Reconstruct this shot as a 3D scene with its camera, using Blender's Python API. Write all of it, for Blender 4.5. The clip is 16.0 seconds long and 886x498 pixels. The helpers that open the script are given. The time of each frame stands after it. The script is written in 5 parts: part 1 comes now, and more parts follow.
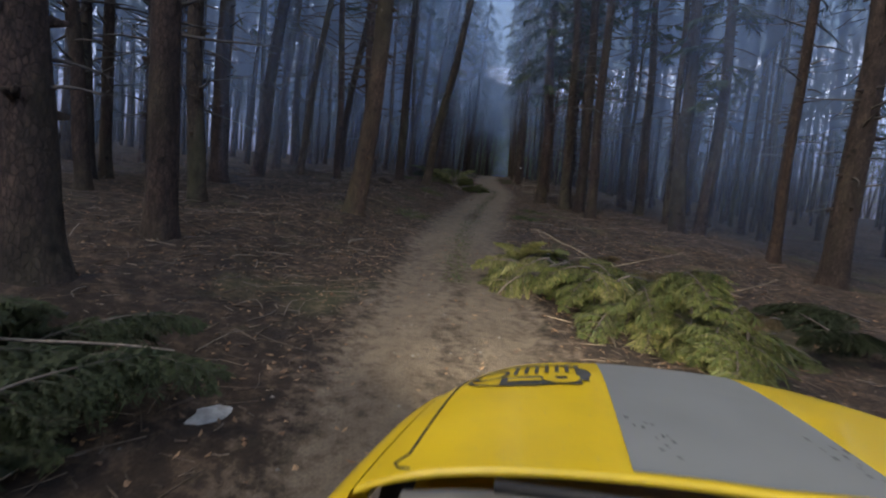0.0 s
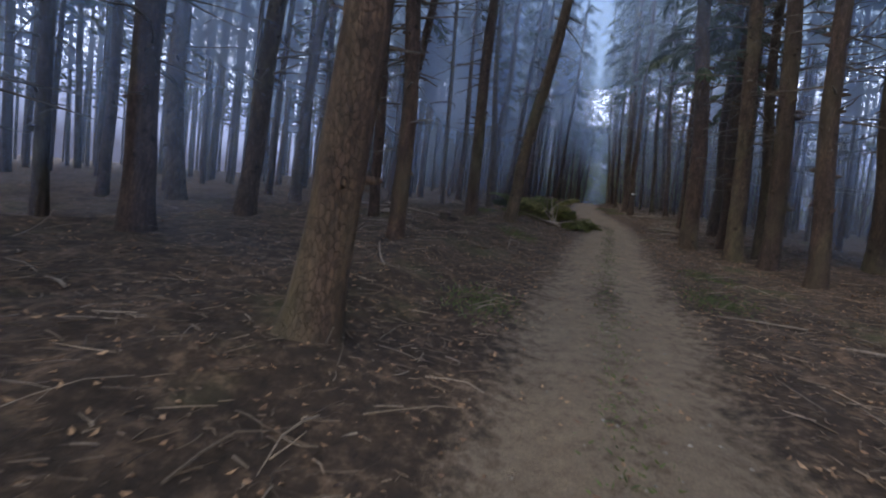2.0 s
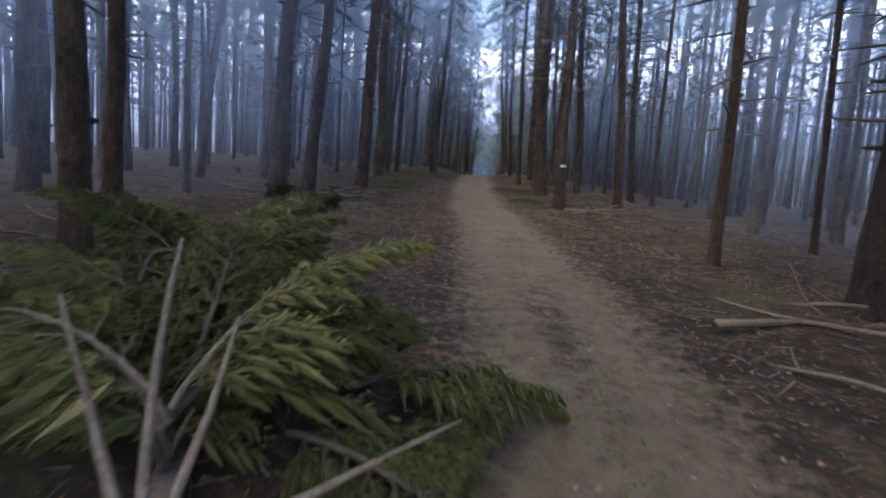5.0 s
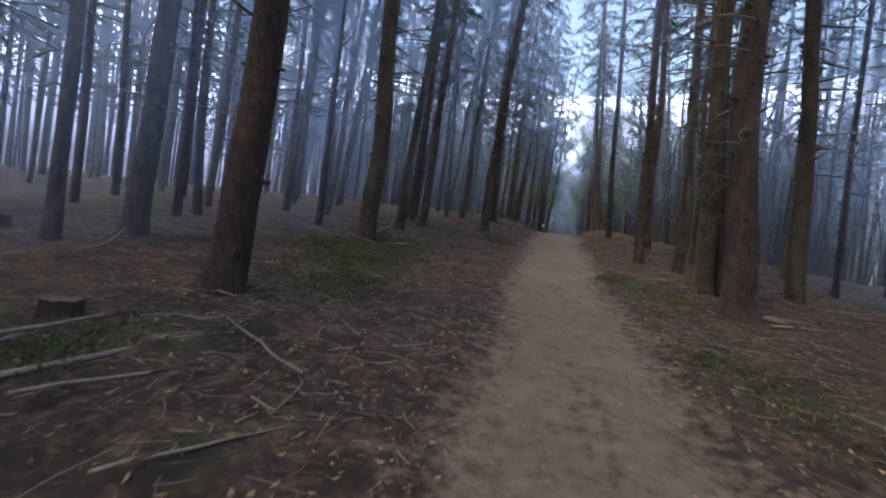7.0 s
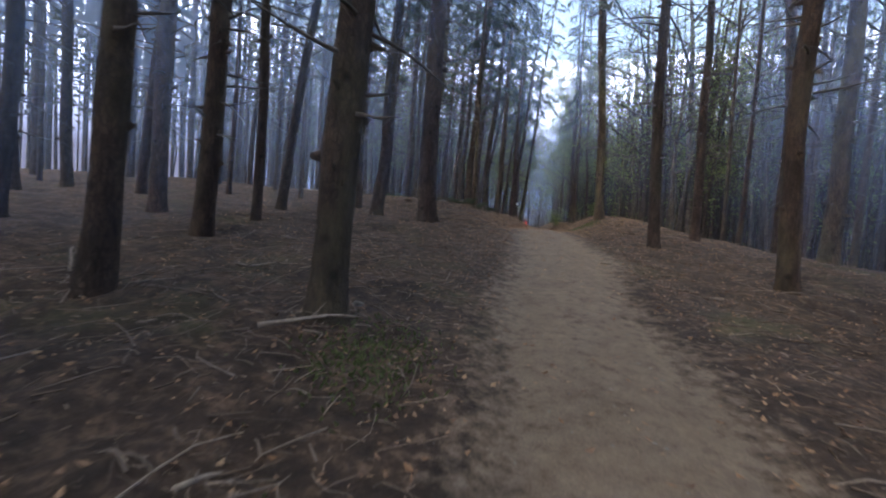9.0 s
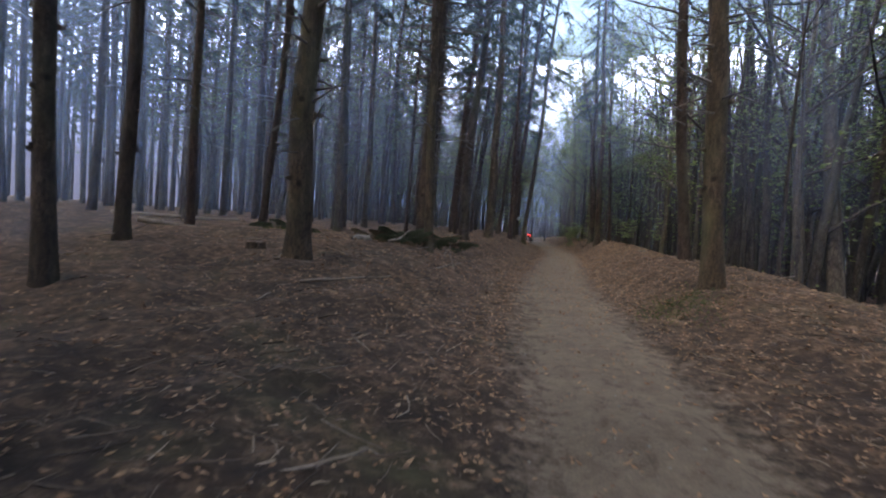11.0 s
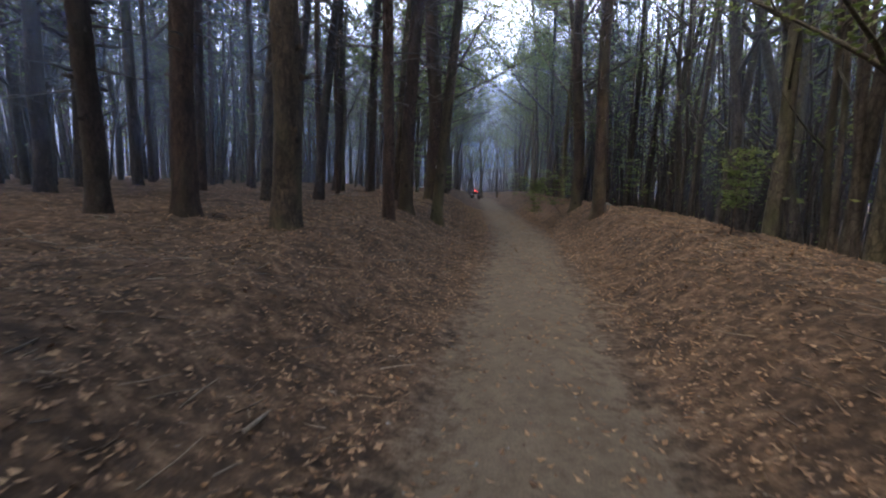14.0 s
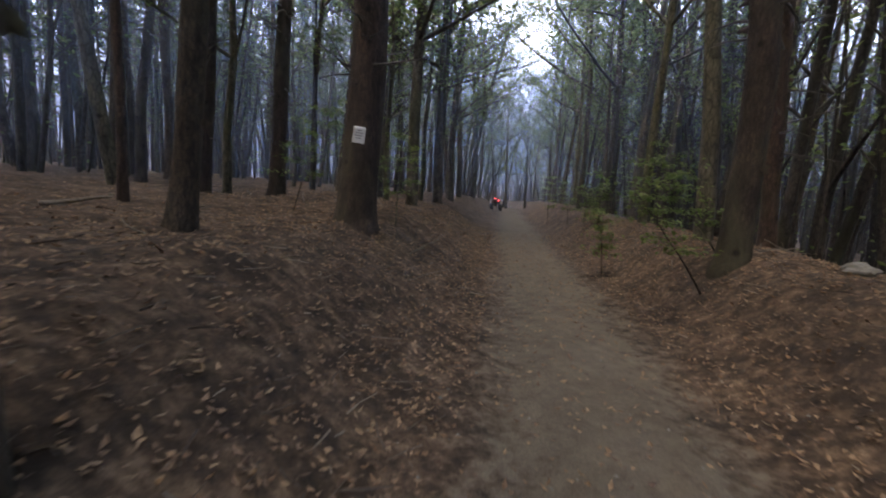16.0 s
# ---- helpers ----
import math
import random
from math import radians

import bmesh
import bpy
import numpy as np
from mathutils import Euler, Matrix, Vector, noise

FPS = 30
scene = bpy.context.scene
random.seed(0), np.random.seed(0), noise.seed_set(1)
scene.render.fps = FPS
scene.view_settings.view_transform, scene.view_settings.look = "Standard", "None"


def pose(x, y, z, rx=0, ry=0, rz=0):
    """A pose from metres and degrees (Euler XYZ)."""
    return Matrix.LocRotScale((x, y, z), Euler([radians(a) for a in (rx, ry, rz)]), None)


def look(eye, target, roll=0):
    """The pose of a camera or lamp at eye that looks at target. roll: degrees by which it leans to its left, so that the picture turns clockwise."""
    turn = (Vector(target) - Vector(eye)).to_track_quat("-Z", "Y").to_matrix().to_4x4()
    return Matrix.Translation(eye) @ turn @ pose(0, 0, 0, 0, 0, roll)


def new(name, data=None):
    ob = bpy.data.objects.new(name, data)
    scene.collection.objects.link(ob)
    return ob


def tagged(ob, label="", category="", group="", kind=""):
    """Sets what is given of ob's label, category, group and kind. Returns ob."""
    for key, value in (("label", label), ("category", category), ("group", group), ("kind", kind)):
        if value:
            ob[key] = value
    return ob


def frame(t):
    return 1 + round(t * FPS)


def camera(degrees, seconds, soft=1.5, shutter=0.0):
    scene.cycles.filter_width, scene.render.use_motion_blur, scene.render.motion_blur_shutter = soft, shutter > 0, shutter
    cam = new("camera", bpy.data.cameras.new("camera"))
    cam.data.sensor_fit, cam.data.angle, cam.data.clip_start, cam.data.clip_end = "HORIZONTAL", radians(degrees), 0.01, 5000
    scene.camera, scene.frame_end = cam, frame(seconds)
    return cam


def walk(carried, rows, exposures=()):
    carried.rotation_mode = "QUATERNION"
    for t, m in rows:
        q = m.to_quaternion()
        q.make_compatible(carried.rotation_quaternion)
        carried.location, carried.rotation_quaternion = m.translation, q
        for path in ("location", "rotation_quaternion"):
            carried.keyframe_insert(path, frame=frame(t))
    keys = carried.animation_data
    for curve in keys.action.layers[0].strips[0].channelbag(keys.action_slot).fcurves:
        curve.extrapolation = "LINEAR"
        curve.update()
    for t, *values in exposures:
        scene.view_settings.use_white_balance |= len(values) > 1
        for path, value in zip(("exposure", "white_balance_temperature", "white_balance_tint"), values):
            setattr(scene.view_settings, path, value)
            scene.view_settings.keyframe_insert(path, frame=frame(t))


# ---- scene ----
# ---- camera and its way along the forest track ----
cam = camera(88.8, 16.0, soft=2.0, shutter=0.14)


# the track climbs one in eight to a brow, then runs nearly level
CLIMB, FOOT, BROW_FROM, BROW_TO, FAR_FROM = 0.12, -30.0, 52.0, 62.0, 112.0


def slope(y):
    if y < BROW_FROM:
        return CLIMB * min(1.0, max(0.0, (y - FOOT + 20) / 20))
    if y < BROW_TO:
        return CLIMB * (BROW_TO - y) / (BROW_TO - BROW_FROM)
    return -0.025 * min(1.0, max(0.0, (y - FAR_FROM) / 15)) * (1.0 if y < 170 else 0.0)


def rise(y):
    """Height of the track over its start: the slope summed up."""
    if y < FOOT:
        u = max(y, FOOT - 20) - FOOT
        return CLIMB * (FOOT + u + u * u / 40)
    top = CLIMB * (BROW_FROM + (BROW_TO - BROW_FROM) / 2)
    if y < BROW_FROM:
        return CLIMB * y
    if y < BROW_TO:
        u = y - BROW_FROM
        return CLIMB * (BROW_FROM + u - u * u / (2 * (BROW_TO - BROW_FROM)))
    u = min(max(y - FAR_FROM, 0.0), 58.0)
    return top - 0.025 * (u * u / 30 if u < 15 else u - 7.5)


def shot(x, y, z, yaw, pitch, roll):
    """z is the height over the track and pitch the tilt against its slope."""
    return pose(x, y, z + rise(y), 0, 0, yaw) @ pose(0, 0, 0, 90 + pitch + math.degrees(math.atan(slope(y))), 0, 0) @ pose(0, 0, 0, 0, 0, roll)


PATH = [
    (0.0, shot(-0.000, 0.000, 1.638, 5.15, -11.40, 5.63)),
    (0.5, shot(-0.120, 1.456, 1.632, 11.48, -11.05, 3.41)),
    (1.0, shot(-0.406, 2.914, 1.619, 17.84, -11.27, 2.89)),
    (1.5, shot(-0.722, 4.541, 1.591, 20.13, -9.28, 3.62)),
    (2.0, shot(-0.970, 6.495, 1.582, 15.85, -9.26, 5.91)),
    (2.5, shot(-1.094, 8.726, 1.591, 12.67, -8.05, 3.38)),
    (3.0, shot(-1.281, 11.307, 1.554, 9.65, -8.87, 5.18)),
    (3.5, shot(-1.269, 13.997, 1.563, 6.01, -10.86, 6.41)),
    (4.0, shot(-1.118, 16.558, 1.621, 2.45, -12.44, 5.03)),
    (4.2, shot(-1.037, 17.522, 1.634, 1.16, -13.36, 4.64)),
    (6.3, shot(-0.472, 28.786, 1.608, 8.34, -9.40, 4.44)),
    (6.5, shot(-0.548, 29.861, 1.607, 10.09, -9.16, 5.94)),
    (7.0, shot(-0.790, 32.574, 1.609, 11.96, -7.65, 6.87)),
    (7.5, shot(-1.001, 35.315, 1.596, 11.73, -8.70, 6.99)),
    (8.0, shot(-1.102, 38.160, 1.586, 11.52, -9.33, 3.83)),
    (8.5, shot(-1.130, 41.077, 1.601, 10.25, -10.17, 2.39)),
    (9.0, shot(-1.094, 43.991, 1.602, 8.30, -10.45, 4.67)),
    (9.2, shot(-1.070, 45.128, 1.600, 7.44, -10.67, 4.17)),
    (11.3, shot(-0.976, 56.718, 1.594, 8.77, -6.55, 4.05)),
    (11.5, shot(-0.946, 57.847, 1.595, 8.25, -7.14, 3.50)),
    (12.0, shot(-0.789, 60.662, 1.602, 6.66, -8.53, 3.14)),
    (12.5, shot(-0.584, 63.423, 1.609, 4.84, -8.35, 3.17)),
    (13.0, shot(-0.244, 66.143, 1.601, 2.74, -8.73, 3.26)),
    (13.5, shot(0.117, 68.841, 1.586, 2.18, -9.57, 3.80)),
    (14.0, shot(0.460, 71.546, 1.589, 3.05, -8.34, 1.81)),
    (14.5, shot(0.717, 74.238, 1.613, 3.56, -8.56, 1.93)),
    (15.0, shot(0.948, 76.985, 1.610, 3.93, -8.10, 1.19)),
    (15.5, shot(1.076, 79.734, 1.594, 5.08, -8.68, 3.69)),
    (16.0, shot(1.249, 82.412, 1.585, 6.45, -7.88, 4.13)),
]
walk(cam, PATH, exposures=[(0.0, 1.05, 7700, 7), (1.0, 1.35, 7900, 8), (2.0, 1.65, 7800, 8), (3.5, 2.1, 7700, 9), (7.0, 2.35, 7800, 9), (9.0, 2.6, 7900, 9), (12.0, 2.45, 7900, 9), (15.0, 2.45, 8300, 10), (16.0, 2.65, 8500, 10)])

# ---- light: dull evening sky over the wood ----
world = bpy.data.worlds.new("evening_sky")
scene.world = world
world.use_nodes = True
wn, wl = world.node_tree.nodes, world.node_tree.links
sky = wn.new("ShaderNodeTexSky")
sky.sky_type, sky.sun_disc = "NISHITA", False
sky.sun_elevation, sky.sun_rotation = radians(50), radians(230)
sky.air_density, sky.dust_density, sky.ozone_density = 1.0, 2.0, 2.0
wl.new(sky.outputs["Color"], wn["Background"].inputs["Color"])
wn["Background"].inputs["Strength"].default_value = 0.15
sun_data = bpy.data.lights.new("sun", "SUN")
sun_data.energy, sun_data.angle, sun_data.color = 0.55, radians(40), (1.0, 0.92, 0.82)
sun = new("sun", sun_data)
sun.matrix_world = look((0, 0, 60), (14, 12, 20))


MIST, MIST_AT, MIST_ACROSS = 0.33, (8.5, 15, 25), (11, 22, 33, 44, 55, 68, 82, 98, 115)
HEADLIGHT = 230.0


# ---- materials ----
def mat(name, rough=0.8, metal=0.0):
    m = bpy.data.materials.new(name)
    m.use_nodes = True
    b = m.node_tree.nodes["Principled BSDF"]
    b.inputs["Roughness"].default_value, b.inputs["Metallic"].default_value = rough, metal
    return m, m.node_tree.nodes, m.node_tree.links, b


def ramp(n, stops):
    r = n.new("ShaderNodeValToRGB")
    while len(r.color_ramp.elements) < len(stops):
        r.color_ramp.elements.new(0.5)
    for e, (p, c) in zip(r.color_ramp.elements, stops):
        e.position, e.color = p, (*c, 1)
    return r


def noise_tex(n, l, vec, scale, detail=4.0, rough=0.6, stretch=None):
    t = n.new("ShaderNodeTexNoise")
    t.inputs["Scale"].default_value, t.inputs["Detail"].default_value, t.inputs["Roughness"].default_value = scale, detail, rough
    if stretch:
        mp = n.new("ShaderNodeMapping")
        mp.inputs["Scale"].default_value = stretch
        l.new(vec, mp.inputs["Vector"])
        vec = mp.outputs["Vector"]
    l.new(vec, t.inputs["Vector"])
    return t


def bump(n, l, b, height, strength, distance):
    k = n.new("ShaderNodeBump")
    k.inputs["Strength"].default_value, k.inputs["Distance"].default_value = strength, distance
    l.new(height, k.inputs["Height"])
    l.new(k.outputs["Normal"], b.inputs["Normal"])
    return k


def mixed(n, l, fac, a, c, mode="MIX"):
    x = n.new("ShaderNodeMix")
    x.data_type, x.blend_type = "RGBA", mode
    if isinstance(fac, float):
        x.inputs[0].default_value = fac
    else:
        l.new(fac, x.inputs[0])
    for i, v in ((6, a), (7, c)):
        if isinstance(v, tuple):
            x.inputs[i].default_value = (*v, 1)
        else:
            l.new(v, x.inputs[i])
    return x.outputs[2]


def bark(name, dark, light, algae, plates=26.0, depth=0.012):
    m, n, l, b = mat(name, 0.92)
    geo = n.new("ShaderNodeNewGeometry").outputs["Position"]
    big = noise_tex(n, l, geo, 1.3, 3, 0.55, (1, 1, 0.35))
    fine = noise_tex(n, l, geo, 24, 6, 0.7, (1, 1, 0.28))
    vor = n.new("ShaderNodeTexVoronoi")
    vor.feature = "DISTANCE_TO_EDGE"
    vor.inputs["Scale"].default_value = plates
    mp = n.new("ShaderNodeMapping")
    mp.inputs["Scale"].default_value = (1, 1, 0.42)
    warp = mixed(n, l, 0.06, geo, fine.outputs["Color"], "ADD")
    l.new(warp, mp.inputs["Vector"])
    l.new(mp.outputs["Vector"], vor.inputs["Vector"])
    crack = ramp(n, [(0.0, (0, 0, 0)), (0.12, (1, 1, 1))])
    l.new(vor.outputs["Distance"], crack.inputs["Fac"])
    tone = ramp(n, [(0.3, dark), (0.7, light)])
    l.new(fine.outputs["Fac"], tone.inputs["Fac"])
    cracked = mixed(n, l, 0.55, tone.outputs["Color"], crack.outputs["Color"], "MULTIPLY")
    moss = ramp(n, [(0.48, (0, 0, 0)), (0.68, (0.75, 0.75, 0.75))])
    l.new(big.outputs["Fac"], moss.inputs["Fac"])
    col = mixed(n, l, moss.outputs["Color"], cracked, algae)
    knots = n.new("ShaderNodeTexVoronoi")
    knots.inputs["Scale"].default_value = 2.6
    l.new(geo, knots.inputs["Vector"])
    knot = ramp(n, [(0.07, (0.25, 0.25, 0.25)), (0.17, (1, 1, 1))])
    l.new(knots.outputs["Distance"], knot.inputs["Fac"])
    col = mixed(n, l, 1.0, col, knot.outputs["Color"], "MULTIPLY")
    patchy = noise_tex(n, l, geo, 4.5, 4, 0.6, (1, 1, 0.5))
    scale = ramp(n, [(0.35, (0.62, 0.6, 0.6)), (0.65, (1.3, 1.27, 1.25))])
    l.new(patchy.outputs["Fac"], scale.inputs["Fac"])
    col = mixed(n, l, 1.0, col, scale.outputs["Color"], "MULTIPLY")
    own = n.new("ShaderNodeObjectInfo")
    shade = ramp(n, [(0.0, (0.7, 0.68, 0.7)), (0.4, (1.15, 0.95, 0.85)), (0.7, (0.95, 0.92, 0.88)), (1.0, (1.45, 1.45, 1.15))])
    l.new(own.outputs["Random"], shade.inputs["Fac"])
    l.new(mixed(n, l, 1.0, col, shade.outputs["Color"], "MULTIPLY"), b.inputs["Base Color"])
    h = mixed(n, l, 0.45, crack.outputs["Color"], fine.outputs["Color"])
    bump(n, l, b, h, 0.9, depth)
    return m


BARK = bark("spruce_bark", (0.018, 0.014, 0.012), (0.1, 0.072, 0.058), (0.062, 0.062, 0.038), 26.0, 0.018)
BEECH = bark("beech_bark", (0.032, 0.03, 0.026), (0.11, 0.1, 0.085), (0.045, 0.052, 0.028), 9.0, 0.004)


def island_mat(name, colours, rough=0.75, scale=9.0, translucent=0.0):
    m, n, l, b = mat(name, rough)
    geo = n.new("ShaderNodeNewGeometry")
    r = ramp(n, [(i / max(1, len(colours) - 1), c) for i, c in enumerate(colours)])
    l.new(geo.outputs["Random Per Island"], r.inputs["Fac"])
    t = noise_tex(n, l, geo.outputs["Position"], scale, 3)
    v = ramp(n, [(0.3, (0.6, 0.6, 0.6)), (0.7, (1.25, 1.25, 1.25))])
    l.new(t.outputs["Fac"], v.inputs["Fac"])
    col = mixed(n, l, 1.0, r.outputs["Color"], v.outputs["Color"], "MULTIPLY")
    l.new(col, b.inputs["Base Color"])
    if translucent:
        tr = n.new("ShaderNodeBsdfTranslucent")
        l.new(col, tr.inputs["Color"])
        mx = n.new("ShaderNodeMixShader")
        mx.inputs[0].default_value = translucent
        l.new(b.outputs[0], mx.inputs[1])
        l.new(tr.outputs[0], mx.inputs[2])
        l.new(mx.outputs[0], n["Material Output"].inputs["Surface"])
    return m


DEAD = island_mat("dead_twig", [(0.04, 0.034, 0.03), (0.1, 0.085, 0.072), (0.06, 0.052, 0.046)], 0.9)
PALE = island_mat("broken_wood", [(0.16, 0.132, 0.105), (0.11, 0.09, 0.07), (0.22, 0.185, 0.15), (0.08, 0.063, 0.05)], 0.85, 30)
NEEDLE = island_mat("spruce_needles", [(0.035, 0.055, 0.03), (0.06, 0.085, 0.045), (0.045, 0.07, 0.045)], 0.7, 3, 0.25)
FRESH = island_mat("cut_fir_needles", [(0.13, 0.16, 0.045), (0.25, 0.25, 0.09), (0.07, 0.095, 0.03), (0.36, 0.33, 0.15)], 0.6, 5, 0.3)
GREENFIR = island_mat("green_fir_needles", [(0.05, 0.08, 0.022), (0.1, 0.13, 0.035), (0.14, 0.14, 0.05), (0.035, 0.055, 0.02)], 0.6, 5, 0.3)
# fir green darkened further: the shade on the heaps is in this colour
SHADEDFIR = island_mat("shaded_fir_needles", [(0.02, 0.035, 0.014), (0.045, 0.062, 0.022), (0.03, 0.043, 0.018)], 0.65, 5, 0.2)
BROWNFIR = island_mat("withered_fir_needles", [(0.1, 0.07, 0.04), (0.07, 0.065, 0.035), (0.15, 0.1, 0.05)], 0.8, 5, 0.2)
BEECHLEAF = island_mat("young_beech_leaf", [(0.1, 0.155, 0.04), (0.16, 0.22, 0.06), (0.075, 0.12, 0.035), (0.24, 0.28, 0.09)], 0.5, 4, 0.5)
LITTER = island_mat("fallen_leaf", [(0.15, 0.085, 0.048), (0.26, 0.16, 0.095), (0.09, 0.052, 0.034), (0.38, 0.25, 0.15), (0.21, 0.112, 0.055)], 0.75, 30, 0.1)
DUFF = island_mat("needle_and_twig_litter", [(0.05, 0.038, 0.03), (0.11, 0.082, 0.06), (0.08, 0.055, 0.04), (0.3, 0.24, 0.18)], 0.85, 30)
GRASS = island_mat("low_green_plants", [(0.045, 0.075, 0.022), (0.085, 0.12, 0.038), (0.07, 0.085, 0.03)], 0.6, 6, 0.3)
LIGHT_STONE = island_mat("light_grey_stone", [(0.3, 0.3, 0.29), (0.4, 0.4, 0.385)], 0.8, 14)
STONE = island_mat("grey_stone", [(0.12, 0.115, 0.1), (0.21, 0.195, 0.175)], 0.85, 14)


def soil_mat():
    m, n, l, b = mat("forest_soil", 0.95)
    geo = n.new("ShaderNodeNewGeometry").outputs["Position"]
    at = n.new("ShaderNodeAttribute")
    at.attribute_name = "track"
    wood = n.new("ShaderNodeAttribute")
    wood.attribute_name = "leafy"
    a = noise_tex(n, l, geo, 0.55, 4)
    c = noise_tex(n, l, geo, 7, 7, 0.7)
    d = noise_tex(n, l, geo, 55, 5, 0.75)
    duff = ramp(n, [(0.3, (0.008, 0.0052, 0.0038)), (0.5, (0.036, 0.0235, 0.016)), (0.68, (0.12, 0.083, 0.057))])
    l.new(c.outputs["Fac"], duff.inputs["Fac"])
    leaf = ramp(n, [(0.3, (0.017, 0.011, 0.0075)), (0.5, (0.075, 0.047, 0.03)), (0.68, (0.21, 0.14, 0.088))])
    l.new(c.outputs["Fac"], leaf.inputs["Fac"])
    floor_col = mixed(n, l, wood.outputs["Fac"], duff.outputs["Color"], leaf.outputs["Color"])
    green = ramp(n, [(0.56, (0, 0, 0)), (0.72, (0.5, 0.5, 0.5))])
    l.new(a.outputs["Fac"], green.inputs["Fac"])
    bare = mixed(n, l, wood.outputs["Fac"], green.outputs["Color"], (0.0, 0.0, 0.0))
    floor_col = mixed(n, l, bare, floor_col, (0.065, 0.08, 0.03))
    dirt = ramp(n, [(0.28, (0.1, 0.077, 0.055)), (0.52, (0.148, 0.118, 0.086)), (0.8, (0.2, 0.163, 0.123))])
    l.new(c.outputs["Fac"], dirt.inputs["Fac"])
    edge = n.new("ShaderNodeMath")
    edge.operation = "MULTIPLY_ADD"
    l.new(c.outputs["Fac"], edge.inputs[0])
    edge.inputs[1].default_value = 1.7
    l.new(at.outputs["Fac"], edge.inputs[2])
    less = n.new("ShaderNodeMath")
    less.operation = "SUBTRACT"
    l.new(edge.outputs[0], less.inputs[0])
    less.inputs[1].default_value = 0.6
    cut = ramp(n, [(0.5, (0, 0, 0)), (1.0, (1, 1, 1))])
    l.new(less.outputs[0], cut.inputs["Fac"])
    broad = noise_tex(n, l, geo, 1.7, 5, 0.6)
    patch = ramp(n, [(0.32, (0.5, 0.47, 0.45)), (0.66, (1.4, 1.38, 1.35))])
    l.new(broad.outputs["Fac"], patch.inputs["Fac"])
    worn = ramp(n, [(0.3, (0.84, 0.83, 0.82)), (0.7, (1.14, 1.14, 1.14))])
    l.new(broad.outputs["Fac"], worn.inputs["Fac"])
    floor_col = mixed(n, l, 1.0, floor_col, patch.outputs["Color"], "MULTIPLY")
    dirt_col = mixed(n, l, 1.0, dirt.outputs["Color"], worn.outputs["Color"], "MULTIPLY")
    col = mixed(n, l, cut.outputs["Color"], floor_col, dirt_col)
    spots = ramp(n, [(0.25, (0.6, 0.6, 0.6)), (0.7, (1.3, 1.3, 1.3))])
    l.new(d.outputs["Fac"], spots.inputs["Fac"])
    l.new(mixed(n, l, 1.0, col, spots.outputs["Color"], "MULTIPLY"), b.inputs["Base Color"])
    h = mixed(n, l, 0.5, c.outputs["Color"], d.outputs["Color"])
    bump(n, l, b, h, 1.0, 0.05)
    return m


SOIL = soil_mat()


def plain(name, colour, rough, metal=0.0, dirt=0.25, scale=6.0, coat=0.0):
    m, n, l, b = mat(name, rough, metal)
    geo = n.new("ShaderNodeTexCoord").outputs["Object"]
    t = noise_tex(n, l, geo, scale, 6, 0.65)
    f = noise_tex(n, l, geo, scale * 25, 3, 0.6)
    lo = tuple(v * (1 - dirt) for v in colour)
    r = ramp(n, [(0.35, lo), (0.62, colour)])
    l.new(t.outputs["Fac"], r.inputs["Fac"])
    speck = ramp(n, [(0.66, (0, 0, 0)), (0.74, (0.5, 0.5, 0.5))])
    l.new(f.outputs["Fac"], speck.inputs["Fac"])
    l.new(mixed(n, l, speck.outputs["Color"], r.outputs["Color"], (0.3, 0.25, 0.2)), b.inputs["Base Color"])
    rr = ramp(n, [(0.3, (rough * 0.8,) * 3), (0.7, (min(1, rough * 1.25),) * 3)])
    l.new(t.outputs["Fac"], rr.inputs["Fac"])
    l.new(rr.outputs["Color"], b.inputs["Roughness"])
    b.inputs["Coat Weight"].default_value = coat
    return m


YELLOW = plain("yellow_car_paint", (0.72, 0.5, 0.02), 0.42, 0.0, 0.16, 3, 0.3)
MATTGREY = plain("matt_grey_foil", (0.2, 0.21, 0.205), 0.6, 0.0, 0.12, 4)
BLACK = plain("black_plastic", (0.02, 0.02, 0.021), 0.6, 0.0, 0.2, 8)
DUSTY = plain("dusty_grey_plastic", (0.17, 0.17, 0.165), 0.7, 0.0, 0.2, 6)
RUBBER = plain("tyre_rubber", (0.018, 0.018, 0.018), 0.8, 0.0, 0.2, 8)
DECAL = plain("dark_grey_decal", (0.06, 0.06, 0.055), 0.5, 0.0, 0.1, 8)
STEEL = plain("grey_steel", (0.35, 0.35, 0.36), 0.35, 1.0, 0.15, 6)
PAPER = plain("white_paper", (0.75, 0.75, 0.73), 0.8, 0.0, 0.08, 9)


def glass_mat():
    m, n, l, b = mat("window_glass", 0.05)
    b.inputs["Transmission Weight"].default_value = 1.0
    b.inputs["Base Color"].default_value = (0.75, 0.82, 0.8, 1)
    return m


GLASS = glass_mat()


# ---- small builders ----
def mesh_from(name, verts, faces, material, smooth=True):
    me = bpy.data.meshes.new(name)
    me.from_pydata(verts, [], faces)
    me.materials.append(material)
    if smooth:
        me.polygons.foreach_set("use_smooth", [True] * len(me.polygons))
    me.update()
    return me


def part_mesh(name, me, parent, label="", m=None):
    ob = new(name, me)
    ob.parent = parent
    if m is not None:
        ob.matrix_basis = m
    if label:
        ob["label"] = label
    return ob


def part(name, bm, material, parent, label="", smooth=True):
    me = bpy.data.meshes.new(name)
    bm.to_mesh(me)
    bm.free()
    me.materials.append(material)
    if smooth:
        me.polygons.foreach_set("use_smooth", [True] * len(me.polygons))
    return part_mesh(name, me, parent, label)


